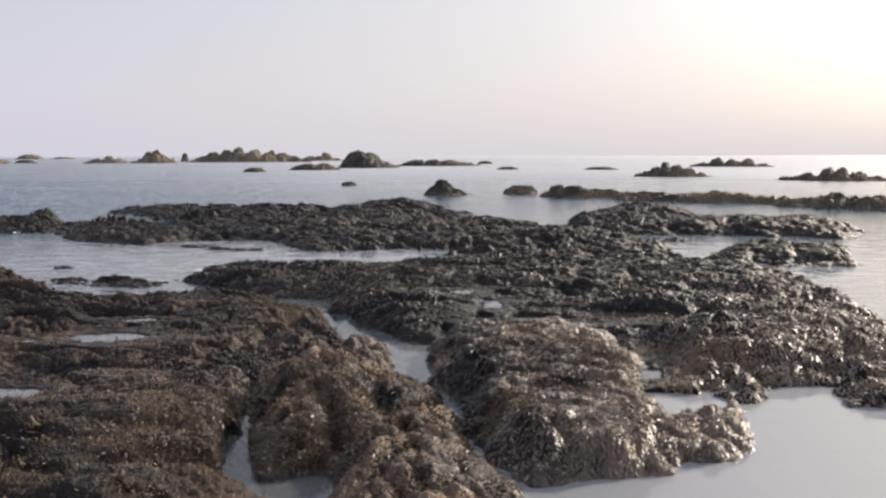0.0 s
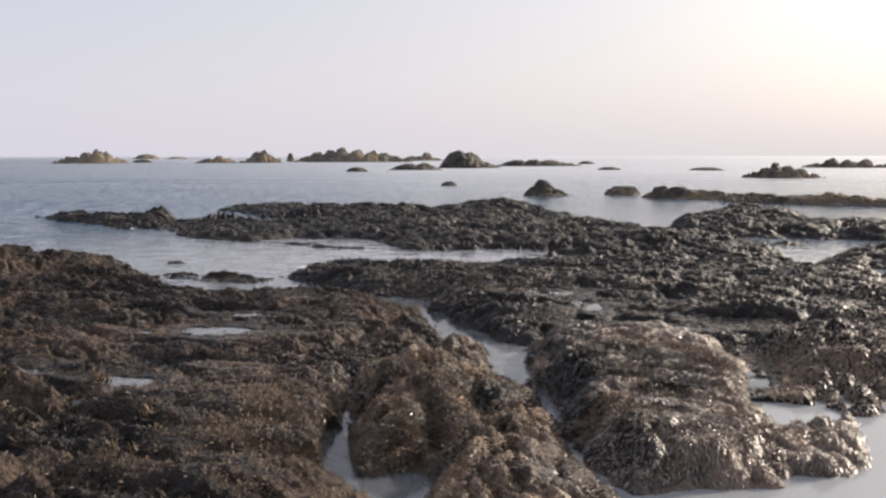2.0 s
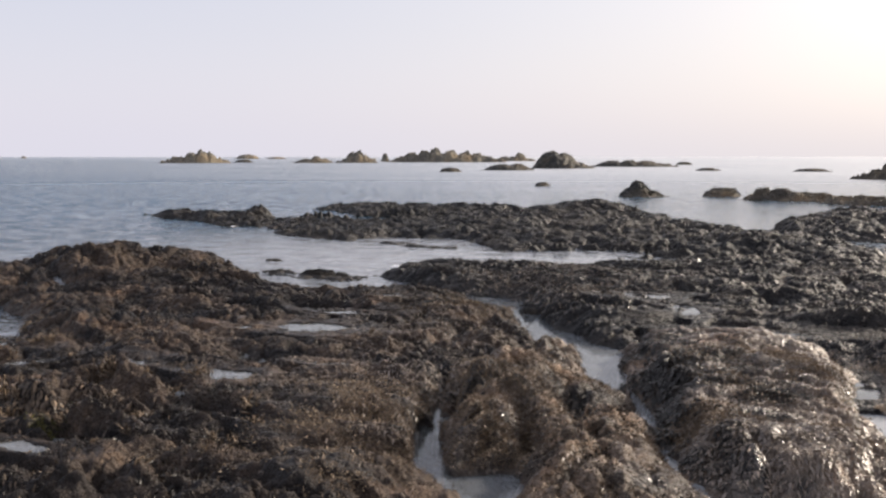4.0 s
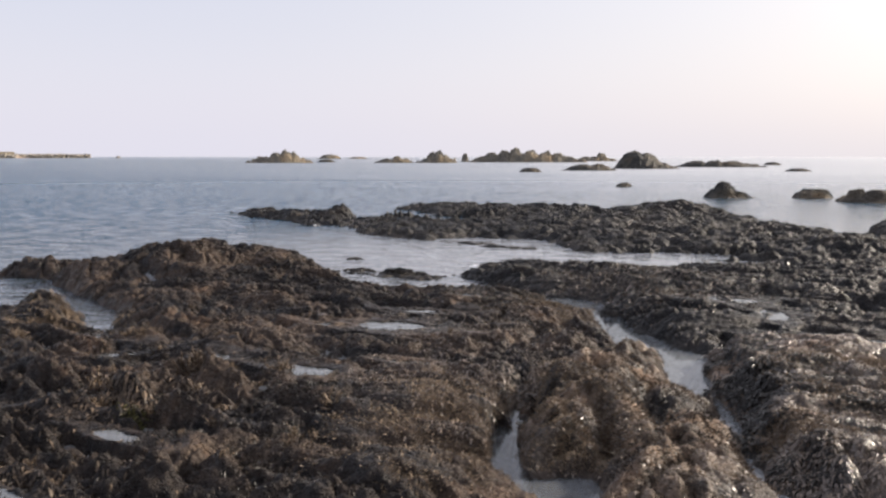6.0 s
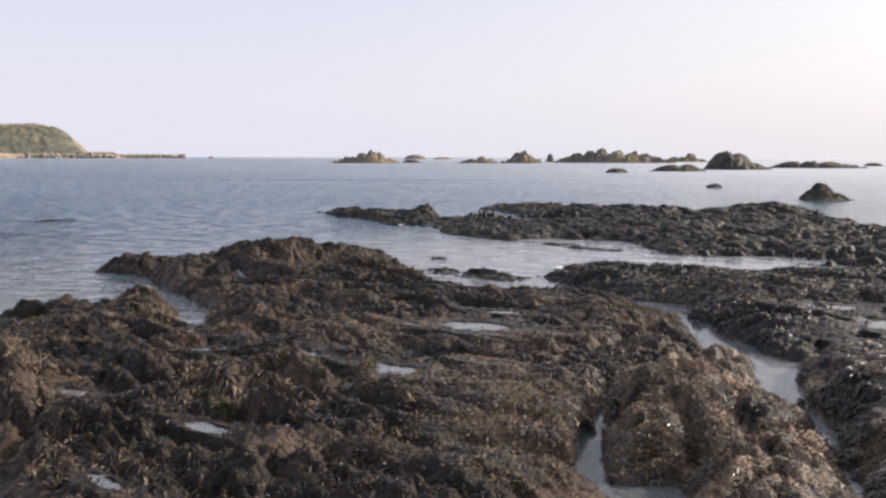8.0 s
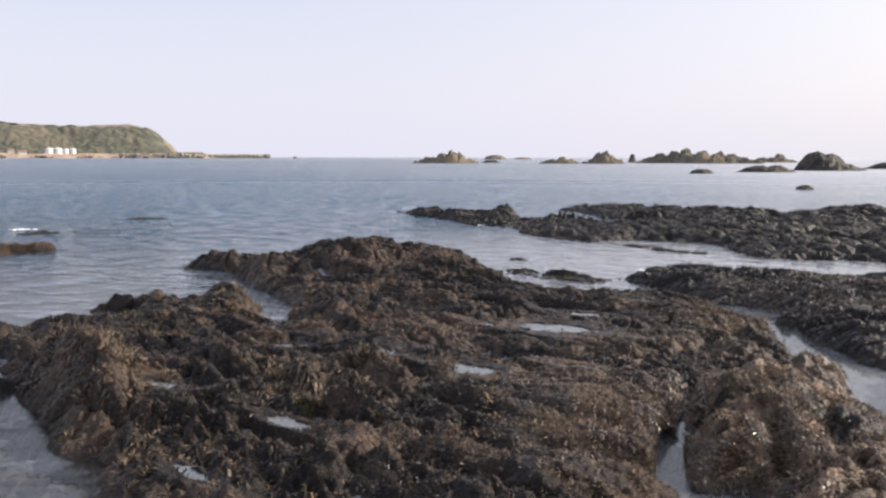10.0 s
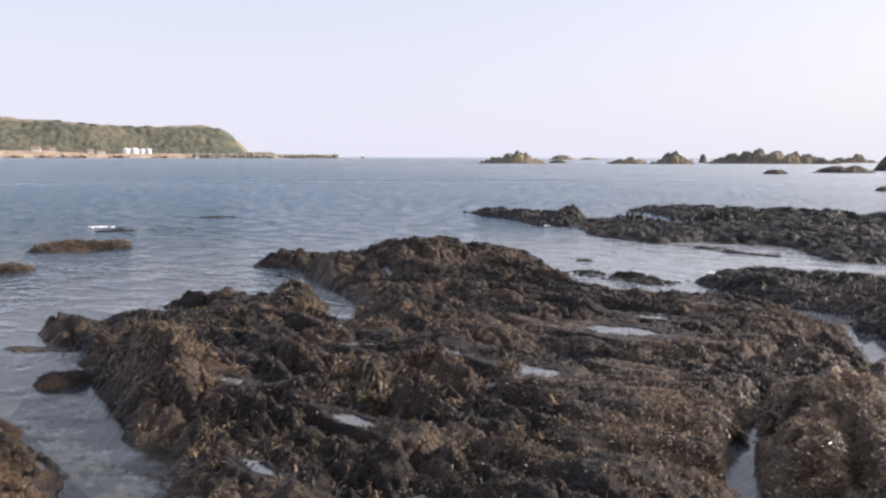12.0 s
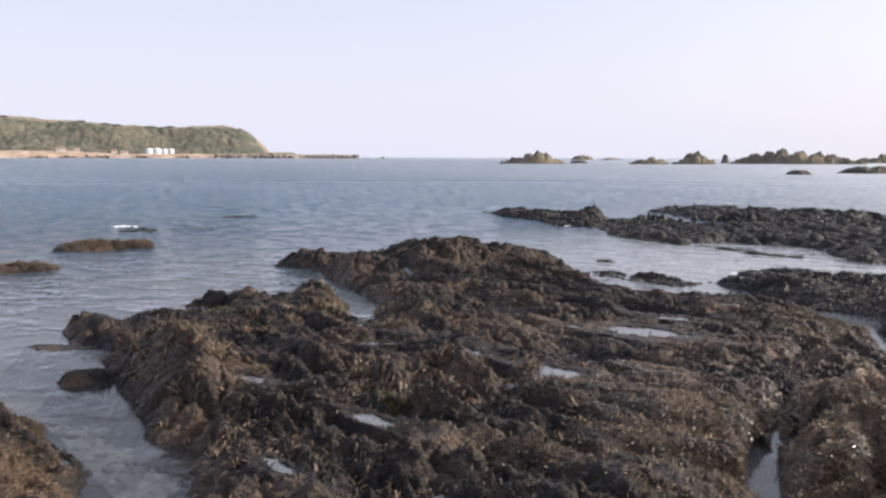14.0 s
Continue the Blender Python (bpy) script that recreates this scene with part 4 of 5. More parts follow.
reef("reef_rock", "long dark weed-covered ridge of rock rising from the sea",
     [(3.77, 14.09), (3.36, 13.4), (1.99, 13.74), (-0.56, 13.79), (-2.06, 14.07), (-2.63, 14.62), (-3.23, 16.23), (-3.67, 16.27), (-4.76, 16.39), (-5.43, 15.5),
      (-6.72, 15.91), (-8.2, 18.11), (-8.82, 19.47), (-8.4, 21.72), (-7.64, 21.75), (-6.82, 21.04), (-8.84, 24.17), (-9.44, 24.39), (-9.68, 26.0), (-7.49, 26.0),
      (-5.71, 25.6), (-2.91, 24.0), (-1.71, 25.0), (-0.03, 23.6), (1.36, 20.96), (1.9, 19.37), (2.48, 18.05), (3.63, 16.2), (3.98, 15.07)],
     0.15, 0.042, 500, rock_dark, edge=0.3, strata=-30, rough=1.0, ragged=0.16, mounds=((-1.2, 23.0, 1.6, 1.5, 0, 0.26), (-4.5, 24.2, 2.0, 1.0, 0, 0.10), (-1.5, 18.5, 2.0, 1.5, 0, 0.14), (2.2, 15.5, 1.4, 0.9, 0, 0.10), (-4.8, 17.2, 0.8, 0.5, 0, 0.08), (-3.6, 21.8, 0.8, 0.8, 0, 0.12), (-6.8, 18.9, 1.6, 0.9, 20, -0.08), (-0.9, 15.1, 1.9, 0.5, 17, -0.12)), weed=22000, weed_size=0.06, weed_material=weed_dark)
reef("reef_rock", "low dark rock tip awash at the end of the ridge",
     [(-13.3, 21.4), (-12.1, 20.3), (-11.15, 19.6), (-10.0, 18.75), (-9.04, 18.06), (-8.3, 17.95), (-8.25, 18.7), (-8.9, 20.2), (-9.6, 21.3), (-10.8, 21.5), (-12.2, 21.9)],
     0.09, 0.045, 600, rock_dark, edge=0.25, ragged=0.22, rough=1.2, mounds=((-10.6, 20.1, 0.75, 0.6, 0, 0.17), (-9.3, 20.3, 0.35, 0.4, 0, 0.22), (-8.6, 18.5, 0.7, 0.4, -20, 0.06)), weed=4500, weed_size=0.05, weed_material=weed_dark)
reef("reef_rock", "low dark slab of rock with water all round it",
     [(2.86, 19.88), (3.17, 17.9), (3.7, 17.57), (5.2, 17.17), (6.9, 16.87), (7.75, 16.31), (8.67, 17.73), (9.12, 18.84), (8.53, 20.6), (6.89, 20.0),
      (6.35, 20.9), (6.48, 22.2), (5.59, 24.0), (4.23, 23.0), (3.18, 21.15)],
     0.22, 0.045, 700, rock_dark, edge=0.3, strata=-30, ragged=0.16, mounds=((5.2, 22.0, 1.2, 1.2, 0, 0.12),), weed=6000, weed_size=0.045, weed_material=weed_dark)
reef("reef_rock", "small dark slab of rock glinting in the low sun",
     [(4.08, 13.12), (4.32, 12.54), (5.02, 12.22), (6.13, 12.34), (6.45, 13.55), (6.99, 14.5), (6.17, 14.9), (5.21, 15.2)],
     0.12, 0.035, 800, rock_shelf, edge=0.3, strata=-20, knobs=0.5, weed=5000, weed_size=0.04, weed_material=weed_dark, patches=((6000, 0.05, weed_wet, 0.15, 1.3, 5.8, 13.0, 0.9, 1.2, "wet shining seaweed fronds"),))
reef("reef_rock", "brown weed-covered rock beside the sandy shallows",
     [(-3.16, 1.96), (-3.7, 2.31), (-4.08, 2.51), (-4.5, 2.65), (-4.91, 2.81), (-5.03, 2.38), (-4.84, 2.05), (-3.71, 1.55)],
     0.15, 0.015, 900, rock_near, edge=0.14, ragged=0.06, weed=16000, weed_size=0.024, weed_material=weed_felt, upright=0.3, drape=0.8, clumps=((-4.1, 2.2, 1.2, 0.8, 0.12, 0.05),), tufts=((-4.2, 2.3, 0.4, 8, 0.06),))
reef("reef_rock", "thin strip of rock awash in the inlet",
     [(-5.25, 10.94), (-4.4, 10.47), (-3.64, 10.51), (-3.39, 10.83), (-3.87, 11.05), (-4.61, 11.2), (-5.14, 11.1)],
     0.045, 0.022, 950, rock_dark, edge=0.14, rough=0.9, ragged=0.24, mounds=((-4.2, 10.85, 0.28, 0.14, 0, 0.09), (-4.85, 10.95, 0.12, 0.08, 0, 0.06)), weed=1800, weed_size=0.025, weed_material=weed_dark)

# ---- rocks farther out ----
MID = dict(weed=2500, weed_size=0.06, weed_material=weed_dark)
# paler weed on the bars, carrying the same glare in its colour
BAR = dict(weed=2500, weed_size=0.06, weed_material=weed_felt)
reef("offshore_rock", "small dark pointed rock with a low tail", oval(0.15, 35.5, 0.95, 0.7), 0.22, 0.04, 1000, rock_mid, edge=0.4, mounds=((0.0, 35.5, 0.62, 0.6, 0, 0.36),), **MID)
reef("offshore_rock", "low tail of rock beside the pointed rock", oval(1.05, 35.7, 0.35, 0.15), 0.06, 0.04, 1010, rock_mid, ragged=0.05)
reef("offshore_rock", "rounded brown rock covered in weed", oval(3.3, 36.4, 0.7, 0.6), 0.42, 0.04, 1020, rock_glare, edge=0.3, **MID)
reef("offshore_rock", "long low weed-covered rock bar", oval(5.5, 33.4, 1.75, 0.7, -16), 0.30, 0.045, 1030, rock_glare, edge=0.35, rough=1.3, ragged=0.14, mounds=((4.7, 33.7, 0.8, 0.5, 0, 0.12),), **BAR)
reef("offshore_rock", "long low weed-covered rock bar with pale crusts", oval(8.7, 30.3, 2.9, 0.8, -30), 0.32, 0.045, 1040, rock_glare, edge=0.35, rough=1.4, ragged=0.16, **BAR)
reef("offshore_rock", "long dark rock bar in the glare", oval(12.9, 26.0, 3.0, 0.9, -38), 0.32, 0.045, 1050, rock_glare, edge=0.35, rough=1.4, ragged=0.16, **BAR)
reef("offshore_rock", "flat reddish weed-covered rock in the bay", oval(-13.3, 8.85, 0.92, 0.4, 57), 0.12, 0.025, 1060, rock_near, edge=0.12, rough=0.5, ragged=0.07, weed=5000, weed_size=0.05, weed_material=weed_felt)
reef("offshore_rock", "flat reddish weed-covered rock in the bay", oval(-11.8, 6.3, 0.75, 0.35, 61), 0.08, 0.025, 1070, rock_near, edge=0.12, rough=0.4, ragged=0.07, weed=4000, weed_size=0.05, weed_material=weed_felt)
reef("offshore_rock", "rock awash under small foam", oval(-16.0, 11.55, 0.45, 0.25, 55), 0.06, 0.03, 1080, rock_dark, edge=0.12, rough=0.6, ragged=0.06)
reef("offshore_rock", "low weedy rock just awash in the bay", oval(-17.6, 15.6, 0.7, 0.2, 50), 0.015, 0.03, 1082, rock_dark, edge=0.12, rough=0.5, ragged=0.12)
reef("offshore_rock", "small weedy rock just awash in the bay", oval(-15.6, 12.5, 0.6, 0.15, 50), 0.03, 0.03, 1084, rock_dark, edge=0.12, rough=0.5, ragged=0.10)
reef("offshore_rock", "dark weed awash beside the reef", oval(-6.75, 4.02, 0.32, 0.10, 25), 0.02, 0.014, 1086, rock_near, edge=0.08, rough=0.22, ragged=0.08)
reef("offshore_rock", "low stone between two slabs", oval(4.45, 16.0, 0.4, 0.2), 0.05, 0.03, 1090, rock_dark, edge=0.1, rough=0.6, ragged=0.06)
reef("loose_boulder", "single weed-covered boulder in the sandy shallows", oval(-5.55, 3.52, 0.2, 0.14, 50), 0.12, 0.012, 1100, rock_near, edge=0.10, rough=0.3, ragged=0.03, domed=True, weed=900, weed_size=0.016, upright=0.3, category="boulder")
reef("loose_boulder", "rounded black stone on the bank of the channel", oval(-0.70, 8.15, 0.17, 0.12, -20), 0.14, 0.012, 1140, rock_dark, edge=0.10, rough=0.35, ragged=0.03, domed=True, weed=900, weed_size=0.018, weed_material=weed_dark, category="boulder")
reef("loose_boulder", "small black stone at the head of the channel", oval(-1.02, 8.72, 0.13, 0.09, 10), 0.12, 0.012, 1150, rock_dark, edge=0.08, rough=0.35, ragged=0.03, domed=True, weed=500, weed_size=0.018, weed_material=weed_dark, category="boulder")
reef("loose_boulder", "dark stone in the inlet", oval(-5.45, 12.3, 0.16, 0.1), 0.05, 0.015, 1110, rock_dark, edge=0.06, rough=0.5, ragged=0.03, category="boulder")
reef("loose_boulder", "low dark stone awash in the inlet", oval(-4.3, 15.2, 0.4, 0.15), 0.05, 0.02, 1120, rock_dark, edge=0.1, rough=0.6, ragged=0.05, category="boulder")
reef("loose_boulder", "low dark stone awash beside the ridge", oval(-3.6, 14.7, 0.6, 0.14, -8), 0.06, 0.02, 1130, rock_dark, edge=0.1, rough=0.6, ragged=0.05, category="boulder")
islet("offshore_rock", "tiny dark rock barely above the water", -5.1, 47.0, 0.9, 0.7, 0.22, 32, rock_mid)
islet("offshore_rock", "big dark dome-shaped rock standing in the sea", -10.3, 118.4, 8.8, 7.0, 2.5, 33, rock_mid, peaks=((-0.38, 1.0, 0.42), (0.0, 0.78, 0.5), (0.6, 0.35, 0.5)), jag=0.3)
islet("offshore_rock", "low chain of dark rocks", -0.9, 139.2, 13.6, 4.0, 1.25, 34, rock_mid, peaks=((-0.6, 0.9, 0.35), (-0.1, 0.8, 0.2), (0.3, 0.75, 0.25), (0.75, 0.6, 0.3)), jag=0.45)
islet("offshore_rock", "tiny dark rock at the end of a chain", 8.5, 173.8, 3.2, 2.0, 0.55, 35, rock_mid)
islet("offshore_rock", "low flat dark rock in the sea", -14.9, 100.4, 6.2, 3.0, 0.8, 36, rock_mid, peaks=((-0.4, 0.9, 0.6), (0.5, 1.0, 0.5)), jag=0.35)
islet("offshore_rock", "small low rock in the sea", -19.2, 88.1, 2.3, 1.6, 0.45, 37, rock_mid)
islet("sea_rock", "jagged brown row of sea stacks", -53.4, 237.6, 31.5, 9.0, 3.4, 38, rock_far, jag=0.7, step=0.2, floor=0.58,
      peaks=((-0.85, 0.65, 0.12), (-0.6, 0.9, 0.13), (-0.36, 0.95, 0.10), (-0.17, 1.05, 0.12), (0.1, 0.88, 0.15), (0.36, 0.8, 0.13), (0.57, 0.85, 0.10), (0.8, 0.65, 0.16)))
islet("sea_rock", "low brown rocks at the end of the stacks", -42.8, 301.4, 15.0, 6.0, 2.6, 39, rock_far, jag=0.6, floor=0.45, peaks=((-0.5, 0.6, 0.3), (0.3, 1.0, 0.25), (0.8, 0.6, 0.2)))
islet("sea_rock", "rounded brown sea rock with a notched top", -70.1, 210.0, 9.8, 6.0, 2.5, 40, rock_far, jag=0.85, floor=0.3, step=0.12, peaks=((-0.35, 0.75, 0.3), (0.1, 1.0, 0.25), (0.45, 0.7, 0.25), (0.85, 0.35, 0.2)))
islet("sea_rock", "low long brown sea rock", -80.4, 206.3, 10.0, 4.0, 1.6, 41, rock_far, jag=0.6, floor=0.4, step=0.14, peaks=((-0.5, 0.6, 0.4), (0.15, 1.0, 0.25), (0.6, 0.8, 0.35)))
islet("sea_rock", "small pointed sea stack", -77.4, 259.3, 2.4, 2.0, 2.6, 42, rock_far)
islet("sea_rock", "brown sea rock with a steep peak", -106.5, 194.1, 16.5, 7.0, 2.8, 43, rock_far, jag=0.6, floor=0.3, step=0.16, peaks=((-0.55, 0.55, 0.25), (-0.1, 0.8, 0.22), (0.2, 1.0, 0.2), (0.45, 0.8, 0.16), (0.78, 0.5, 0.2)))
islet("offshore_rock", "low dark rock beside the stack", -105.8, 219.4, 5.2, 3.0, 0.8, 44, rock_mid)
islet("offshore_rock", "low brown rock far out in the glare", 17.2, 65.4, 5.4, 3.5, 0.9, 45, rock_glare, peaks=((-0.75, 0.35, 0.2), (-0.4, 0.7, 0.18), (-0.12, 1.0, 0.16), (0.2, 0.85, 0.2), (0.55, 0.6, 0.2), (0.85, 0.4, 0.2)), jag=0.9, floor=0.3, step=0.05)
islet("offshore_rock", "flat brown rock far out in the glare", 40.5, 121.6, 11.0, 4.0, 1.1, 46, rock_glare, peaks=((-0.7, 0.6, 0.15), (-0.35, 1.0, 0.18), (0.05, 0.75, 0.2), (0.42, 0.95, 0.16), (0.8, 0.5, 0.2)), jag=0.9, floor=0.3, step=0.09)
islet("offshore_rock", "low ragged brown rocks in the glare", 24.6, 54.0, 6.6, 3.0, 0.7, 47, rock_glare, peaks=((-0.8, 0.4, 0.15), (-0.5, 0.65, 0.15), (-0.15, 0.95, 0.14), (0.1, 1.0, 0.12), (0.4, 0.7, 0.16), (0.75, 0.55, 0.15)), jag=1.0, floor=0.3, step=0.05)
islet("offshore_rock", "tiny flat rock awash", 17.9, 97.8, 3.8, 2.0, 0.33, 48, rock_mid)
islet("offshore_rock", "tiny flat rock awash", 7.6, 101.2, 2.6, 1.6, 0.33, 49, rock_mid)


# ---- the far headland across the bay ----
LAND = pose(-728, 529, 0, 0, 0, 54.0)        # middle of its shore; local x runs along the shore to the cape


def land_height(x, y):
    """Shore bank, wooded slope and flat hilltop; falls to the cape at x = 130."""
    end = np.clip((137 - x + 8 * perlin(y * 0.02, x * 0.02, 77)) / 36, 0, 1)
    end = (1 - (1 - end) ** 2.4) ** 1.25
    bank = (4.2 + 2.6 * np.clip((-x - 25) / 40, 0, 1)) * np.clip(y / 10, -1, 1)
    slope = np.clip((y - 34 - 8 * perlin(x * 0.02, y * 0.02, 71)) / 52, 0, 1)
    slope = slope * slope * (3 - 2 * slope)
    top = 25 + 4 * perlin(x * 0.012 + 3, y * 0.01, 72) + np.clip(-x - 20, 0, 300) * 0.035 + np.clip(y - 86, 0, 170) * 0.07
    z = bank + slope * top * end
    z += (1.6 * perlin(x * 0.07, y * 0.07, 73) + 0.8 * perlin(x * 0.2, y * 0.2, 74)) * np.clip(y / 20, 0, 1)
    return np.where(x > 150, z - (x - 150) * 0.12, z)


gx, gy = np.meshgrid(np.arange(-420, 205, 2.5), np.arange(-14, 260, 2.5))
gz = land_height(gx, gy)
headland, _, _ = sheet_mesh("headland", gx, gy, gz, np.ones((gx.shape[0] - 1, gx.shape[1] - 1), bool), shore_sand)
headland.materials.append(hill_grass)
headland.materials.append(wood_green)
wooded = (gx[:-1, :-1] < 116 + 20 * perlin(gx[:-1, :-1] * 0.05, gy[:-1, :-1] * 0.05, 75)) & (gy[:-1, :-1] < 88)
kind_of = np.where(gz[:-1, :-1] > np.where(gx[:-1, :-1] < -40, 8.2, 6.0), np.where(wooded, 2, 1), 0)
headland.polygons.foreach_set("material_index", kind_of.ravel().astype(np.int32))
land = tagged(new("headland", headland), "flat-topped green headland with a sandy shore across the bay", "headland", kind="structure")
land.matrix_world = LAND


def crown_template(seed, rings=4, sides=6):
    """One lumpy tree crown of unit radius."""
    pts = [(0, 0, -0.6)]
    for i in range(1, rings):
        a = math.pi * i / rings
        for k in range(sides):
            b = 2 * math.pi * (k + 0.5 * (i % 2)) / sides
            rr = 1 + 0.35 * noise.noise(Vector((math.cos(b) * 1.7 + seed, math.sin(b) * 1.7, i * 0.8)))
            pts.append((rr * math.sin(a) * math.cos(b), rr * math.sin(a) * math.sin(b), -0.75 * rr * math.cos(a)))
    pts.append((0, 0, 0.85))
    tri = []
    for k in range(sides):
        tri.append((0, 1 + (k + 1) % sides, 1 + k))
        last = 1 + (rings - 2) * sides
        tri.append((len(pts) - 1, last + k, last + (k + 1) % sides))
    for i in range(rings - 2):
        for k in range(sides):
            p, q = 1 + i * sides + k, 1 + i * sides + (k + 1) % sides
            tri += [(p, q, q + sides), (p, q + sides, p + sides)]
    return np.array(pts), np.array(tri)


wx, wy = np.meshgrid(np.arange(-418, 150, 1.5), np.arange(26, 100, 1.5))
cover = np.clip((128 - wx + 26 * perlin(wx * 0.05, wy * 0.05, 75)) / 20, 0, 1) * np.clip((wy - 27) / 4, 0, 1) * np.clip((97 - wy + 9 * perlin(wx * 0.04, wy * 0.04, 76)) / 6, 0, 1)
leafy = (2.2 + 3.4 * np.abs(perlin(wx * 0.10, wy * 0.13, 82)) + 2.6 * np.abs(perlin(wx * 0.37, wy * 0.37, 83)) + 1.6 * perlin(wx * 0.04, wy * 0.05, 84)) * np.clip((150 - wx) / 60, 0.3, 1)
wz = land_height(wx, wy) + leafy * cover - 1.5 * (cover < 0.02)
canopy, _, _ = sheet_mesh("woods", wx, wy, wz, cover[:-1, :-1] > 0, wood_green)
woods = tagged(new("woods", canopy), "dense dark green woods on the slope of the headland", "woods", kind="stuff")
woods.matrix_world = LAND


def far_tree(x, y, size, k):
    """A small tree on the skyline: short trunk and lumpy crown."""
    z = float(land_height(np.array([x]), np.array([y]))[0])
    ob = tagged(new("tree"), "small round tree on the skyline of the headland", "tree", "skyline trees")
    ob.matrix_world = LAND @ pose(x, y, z - 0.5, 0, 0, 47 * k) @ Matrix.Diagonal((size * 3.4, size * 2.6, size * 0.75, 1))
    part("trunk", TRUNK, ob)
    part("crown", CROWNS[k % 4], ob)
    return ob


TRUNK = bpy.data.meshes.new("trunk")
bm = bmesh.new()
bmesh.ops.create_cone(bm, segments=7, radius1=0.14, radius2=0.08, depth=1.2)
bm.to_mesh(TRUNK)
bm.free()
TRUNK.materials.append(shore_sand)
CROWNS = []
for k in range(4):
    p, f = crown_template(k, 6, 9)
    CROWNS.append(quick_mesh("crown", p + np.array([0, 0, 1.0]), f, wood_green))
rng = np.random.default_rng(12)
for k in range(44):
    far_tree(float(rng.choice((-290, -262, -215, -170, -120, -70, -35, 5, 40)) + rng.normal(0, 18)), float(rng.uniform(105, 240)), float(rng.uniform(0.9, 2.0)), k)


def block(seed, rough=0.25):
    """A broken angular block of unit size."""
    rg = np.random.default_rng(seed)
    co = np.array([(x, y, z) for x in (-1, 1) for y in (-1, 1) for z in (-1, 1)], float) * 0.5
    co += rg.uniform(-rough, rough, co.shape) * 0.6
    quads = np.array([(0, 1, 3, 2), (4, 6, 7, 5), (0, 4, 5, 1), (2, 3, 7, 6), (0, 2, 6, 4), (1, 5, 7, 3)])
    return co, quads


def block_heap(name, label, count, place, size, material, seed):
    rg = np.random.default_rng(seed)
    cos_, qs = [], []
    for k in range(count):
        co, q = block(seed + k % 17)
        turn = Euler(rg.uniform(0, 6.28, 3)).to_matrix()
        s = size * rg.uniform(0.6, 1.3)
        cos_.append(co @ np.array(turn) * s + np.array(place(rg)))
        qs.append(q + 8 * k)
    ob = tagged(new(name, quick_mesh(name, np.concatenate(cos_), np.concatenate(qs), material, False)), label, "rock heap", kind="stuff")
    ob.matrix_world = LAND
    return ob


def cape_place(rg):
    x = rg.uniform(72, 152)
    return x, rg.uniform(-9, 9), rg.uniform(0.0, 1.0) ** 1.5 * (4.5 if x < 135 else 3.0)


def pier_place(rg):
    x = rg.uniform(148, 222)
    return x, 12 + rg.uniform(-7, 4), rg.uniform(0, 1) ** 1.4 * 3.4


block_heap("shore_boulders", "heap of pale boulders along the foot of the cape", 320, cape_place, 2.1, concrete, 300)
def beach_place(rg):
    x = rg.choice([-88, -66, -40, -30, 2, 44]) + rg.normal(0, 5)
    return x, rg.uniform(-2, 9), rg.uniform(0.6, 2.6)


block_heap("beach_rocks", "scattered pinkish rocks along the sandy shore", 150, beach_place, 1.8, shore_sand, 350)
block_heap("armour_blocks", "heap of concrete armour blocks along the breakwater", 480, pier_place, 1.6, concrete, 400)


def box_mesh(name, size, material, taper=1.0):
    bm = bmesh.new()
    bmesh.ops.create_cube(bm, size=1)
    for v in bm.verts:
        k = taper if v.co.z > 0 else 1
        v.co = Vector((v.co.x * size[0] * k, v.co.y * size[1] * k, (v.co.z + 0.5) * size[2]))
    bmesh.ops.bevel(bm, geom=bm.edges[:], offset=min(size) * 0.05, segments=1, affect="EDGES")
    me = bpy.data.meshes.new(name)
    bm.to_mesh(me)
    bm.free()
    me.materials.append(material)
    return me


breakwater = tagged(new("breakwater", box_mesh("breakwater", (82, 5, 4.6), concrete, 0.97)), "long low concrete breakwater running out to sea", "breakwater")
breakwater.matrix_world = LAND @ pose(182, 17, -0.6)
low = tagged(new("cape_ledge", box_mesh("cape_ledge", (42, 16, 6.6), hill_grass, 0.8)), "low grassy ledge at the foot of the cape", "ledge", kind="structure")
low.matrix_world = LAND @ pose(136, 16, -0.4)


def storage_tank(x, y, z, radius, height):
    """A white upright tank: wall, domed roof, rim and a short pipe on top."""
    ob = tagged(new("storage_tank"), "white cylindrical storage tank with a domed roof on the shore", "storage tank", "storage tanks")
    ob.matrix_world = LAND @ pose(x, y, z)

    def turned(name, profile, label=""):
        a = np.linspace(0, 2 * math.pi, 28, endpoint=False)
        co = np.concatenate([np.stack([r * np.cos(a), r * np.sin(a), 0 * a + h], -1) for r, h in profile])
        q = [(i * 28 + k, i * 28 + (k + 1) % 28, (i + 1) * 28 + (k + 1) % 28, (i + 1) * 28 + k) for i in range(len(profile) - 1) for k in range(28)]
        part(name, quick_mesh(name, co, np.array(q), tank_white), ob, label)

    turned("wall", [(radius, -1.0), (radius, height)])
    turned("rim", [(radius * 1.01, height - 0.25), (radius * 1.03, height - 0.2), (radius * 1.03, height), (radius * 0.99, height + 0.05)])
    turned("roof", [(radius * math.cos(t), height + radius * 0.28 * math.sin(t)) for t in np.linspace(0, 1.55, 7)])
    turned("vent", [(0.35, height + radius * 0.2), (0.35, height + radius * 0.28 + 0.7), (0.02, height + radius * 0.28 + 0.8)])
    return ob


for x, r, h in ((9.3, 3.7, 4.8), (17.0, 3.7, 4.8), (24.0, 2.6, 4.6), (30.2, 2.6, 4.8)):
    storage_tank(x, 16, float(land_height(np.array([x]), np.array([16.0]))[0]), r, h)


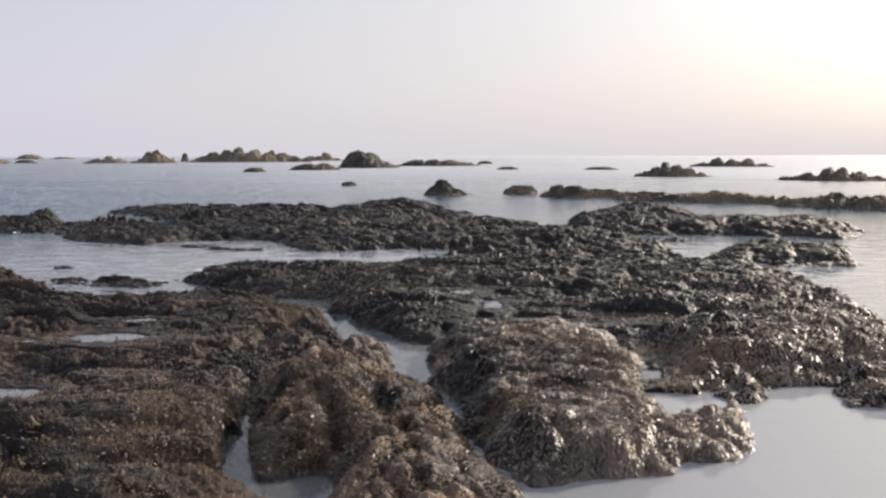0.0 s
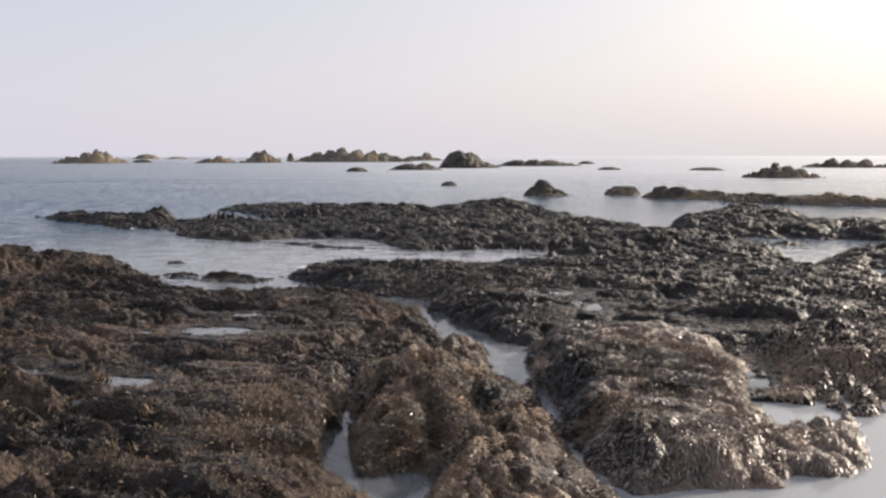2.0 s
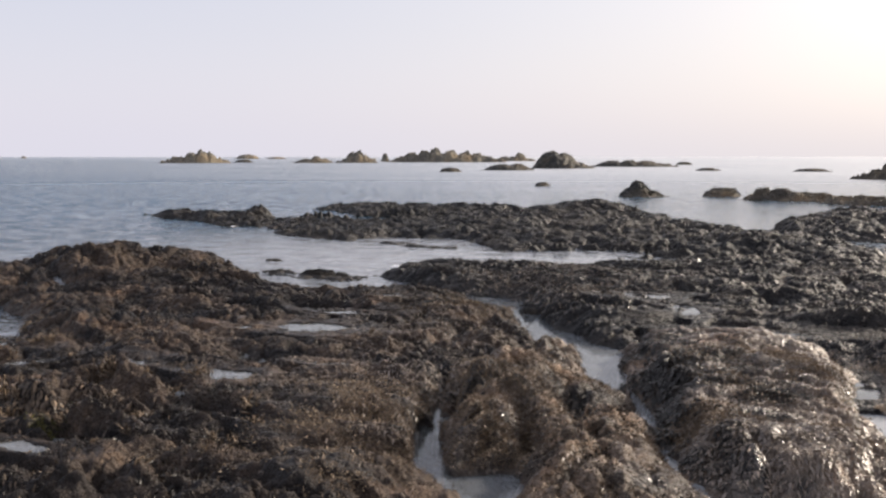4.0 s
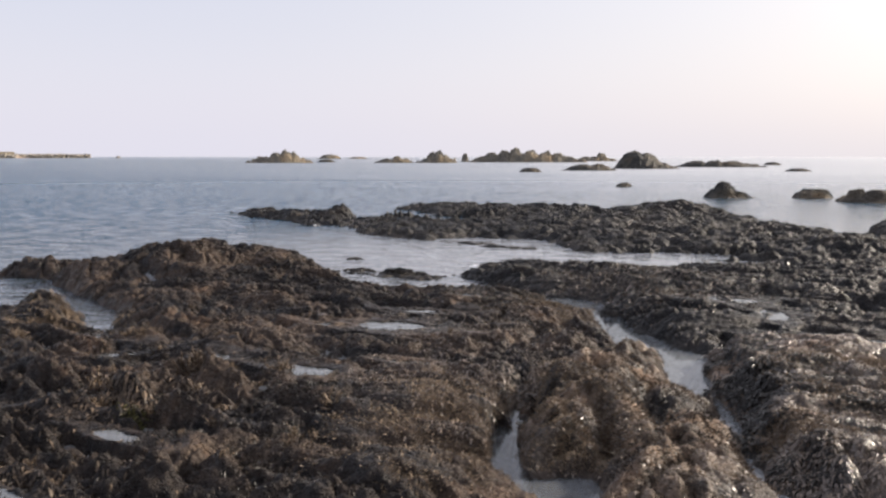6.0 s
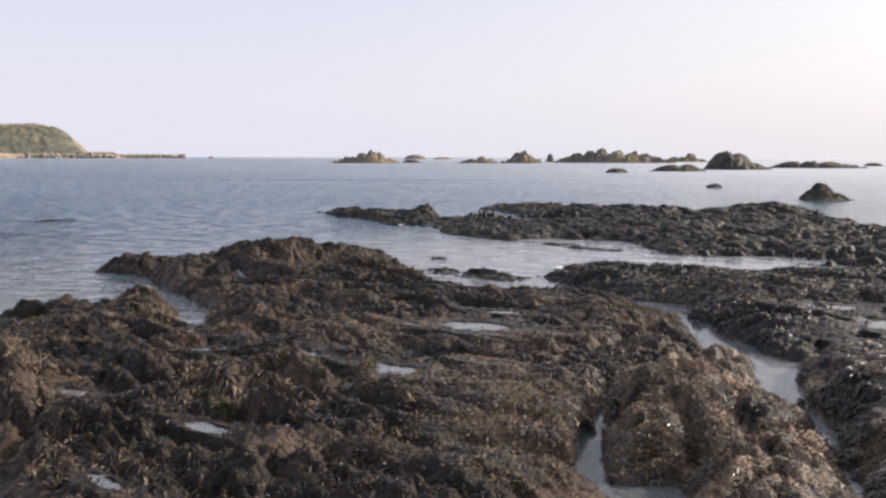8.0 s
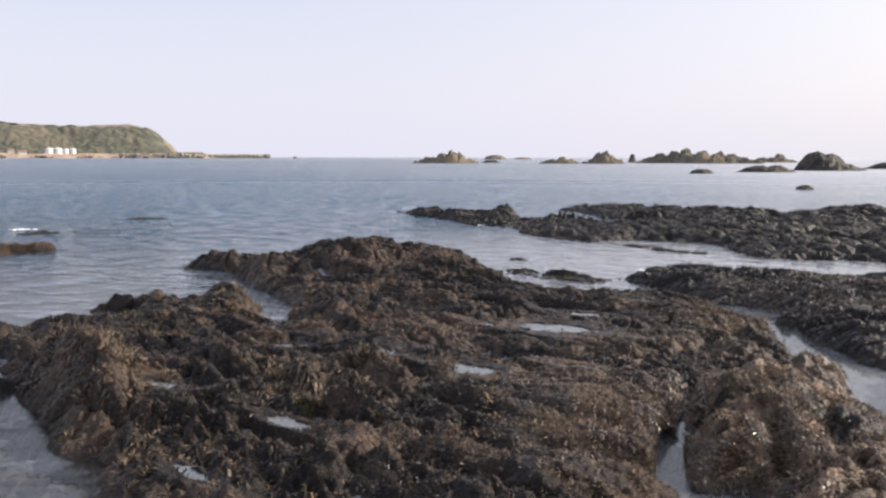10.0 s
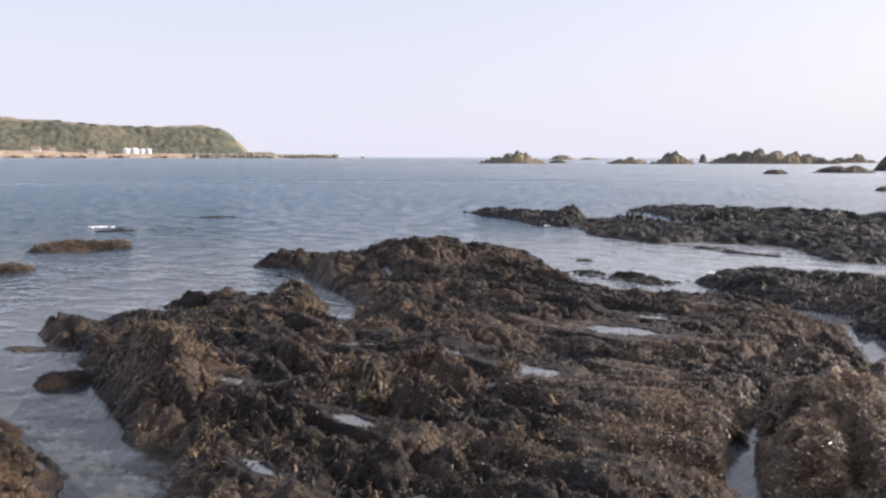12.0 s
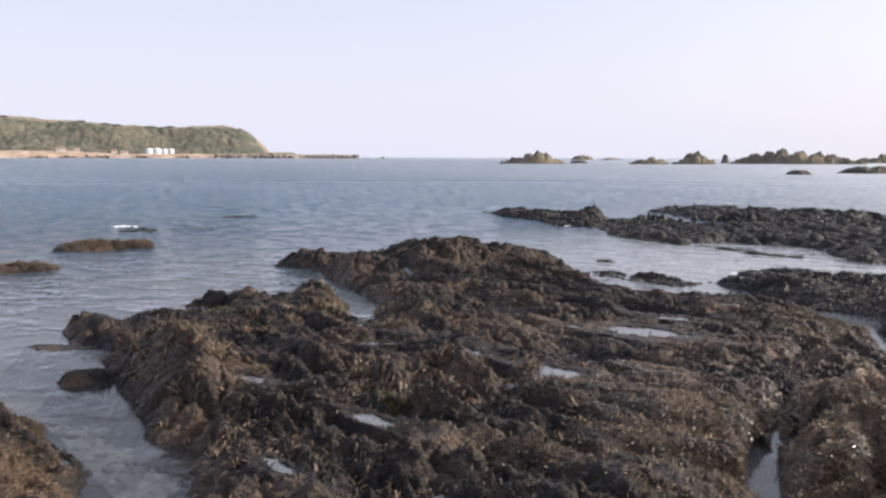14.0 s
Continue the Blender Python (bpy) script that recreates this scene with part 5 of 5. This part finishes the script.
def house(x, y, size, roof, label):
    ob = tagged(new("house"), label, "house", "shore houses")
    z = float(land_height(np.array([x]), np.array([y]))[0])
    ob.matrix_world = LAND @ pose(x, y, z)
    w, d, h = size
    part("wall", box_mesh("wall", (w, d, h + 1), wall_pale), ob).location = (0, 0, -1)
    bm = bmesh.new()
    vs = [bm.verts.new(p) for p in ((-w * .55, -d * .6, h), (w * .55, -d * .6, h), (w * .55, d * .6, h), (-w * .55, d * .6, h), (-w * .55, 0, h + roof), (w * .55, 0, h + roof))]
    for f in ((0, 1, 5, 4), (2, 3, 4, 5), (1, 2, 5), (3, 0, 4), (3, 2, 1, 0)):
        bm.faces.new([vs[i] for i in f])
    me = bpy.data.meshes.new("roof")
    bm.to_mesh(me)
    bm.free()
    me.materials.append(red_roof)
    part("roof", me, ob, "rusty red gable roof")
    for k in (-0.25, 0.25):
        part("window", box_mesh("window", (w * 0.16, 0.15, h * 0.35), seabed_mat), ob).location = (w * k, -d / 2 - 0.03, h * 0.35)
    return ob


house(-72, 12, (8, 6, 2.6), 1.5, "low pinkish house with a red roof on the shore")
house(-58, 14, (5, 5, 2.4), 1.3, "small house with a red roof near the beach")
house(-24, 18, (5, 5, 2.8), 1.3, "small pale house at the foot of the woods")
house(-14, 10, (7, 5, 2.2), 1.1, "low shed with a red roof near the tanks")
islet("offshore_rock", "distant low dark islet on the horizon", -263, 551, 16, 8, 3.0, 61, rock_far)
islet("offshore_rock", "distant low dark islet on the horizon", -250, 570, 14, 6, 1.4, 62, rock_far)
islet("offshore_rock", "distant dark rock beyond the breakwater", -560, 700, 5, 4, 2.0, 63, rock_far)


# ---- foam and small stones ----
def foam(x, y, length, width, count, seed, turn=0.0):
    """A broken patch of foam: many small low flakes."""
    rg = np.random.default_rng(seed)
    cos_, qs = [], []
    for k in range(count):
        px, py = rg.normal(0, 0.45, 2) * (length / 2, width / 2)
        a = np.sort(rg.uniform(0, 2 * math.pi, 7))
        rr = rg.uniform(0.5, 1.0, 7) * length * rg.uniform(0.03, 0.09)
        ring = np.stack([px + rr * np.cos(a) * 1.8, py + rr * np.sin(a) * 0.8, np.full(7, 0.015)], -1)
        cos_.append(np.concatenate([[[px, py, 0.02 + 0.025 * rg.random()]], ring]))
        qs.append(np.array([(8 * k, 8 * k + 1 + i, 8 * k + 1 + (i + 1) % 7) for i in range(7)]))
    ob = tagged(new("foam", quick_mesh("foam", np.concatenate(cos_), np.concatenate(qs), foam_mat)), "thin white foam on the water beside the rocks", "foam", kind="stuff")
    ob.matrix_world = pose(x, y, 0.0, 0, 0, turn)
    return ob


foam(-17.1, 11.95, 0.75, 0.4, 26, 1, 54)
foam(-9.0, 18.0, 0.5, 0.2, 7, 2)
foam(-111, 262, 9, 2.0, 30, 3, 23)
foam(-3.3, 11.9, 0.7, 0.12, 9, 4)
foam(-5.6, 15.9, 0.5, 0.12, 7, 5)
islet("pale_stone", "small pale stone on the dark shelf", -0.38, 10.75, 0.09, 0.08, 0.05, 71, shore_sand, group="loose boulders", step=0.006).location.z = 0.13


def seabed_pebbles(x, y, spread_x, spread_y, count, seed):
    """Rounded pebbles and shell bits lying on the sandy bed."""
    rg = np.random.default_rng(seed)
    shape, tri = crown_template(5, 4, 6)
    cos_, qs = [], []
    for k in range(count):
        px, py = x + rg.normal(0, spread_x), y + rg.normal(0, spread_y)
        i = np.argmin((gbx - px) ** 2 + (gby - py) ** 2)
        size = 0.014 + 0.045 * rg.random() ** 3
        cos_.append(shape * size * (1.2, 0.9, 0.55) @ np.array(Euler((0, 0, rg.uniform(0, 6.28))).to_matrix()) + (px, py, gbz[i] + 0.3 * size))
        qs.append(tri + len(shape) * k)
    me = quick_mesh("seabed_pebbles", np.concatenate(cos_), np.concatenate(qs), pebble_mat)
    return tagged(new("seabed_pebbles", me), "pale and dark pebbles under clear shallow water", "pebbles", kind="stuff")


seabed_pebbles(-4.0, 2.7, 0.6, 0.5, 420, 91)
seabed_pebbles(-5.6, 3.2, 0.9, 0.4, 260, 92)
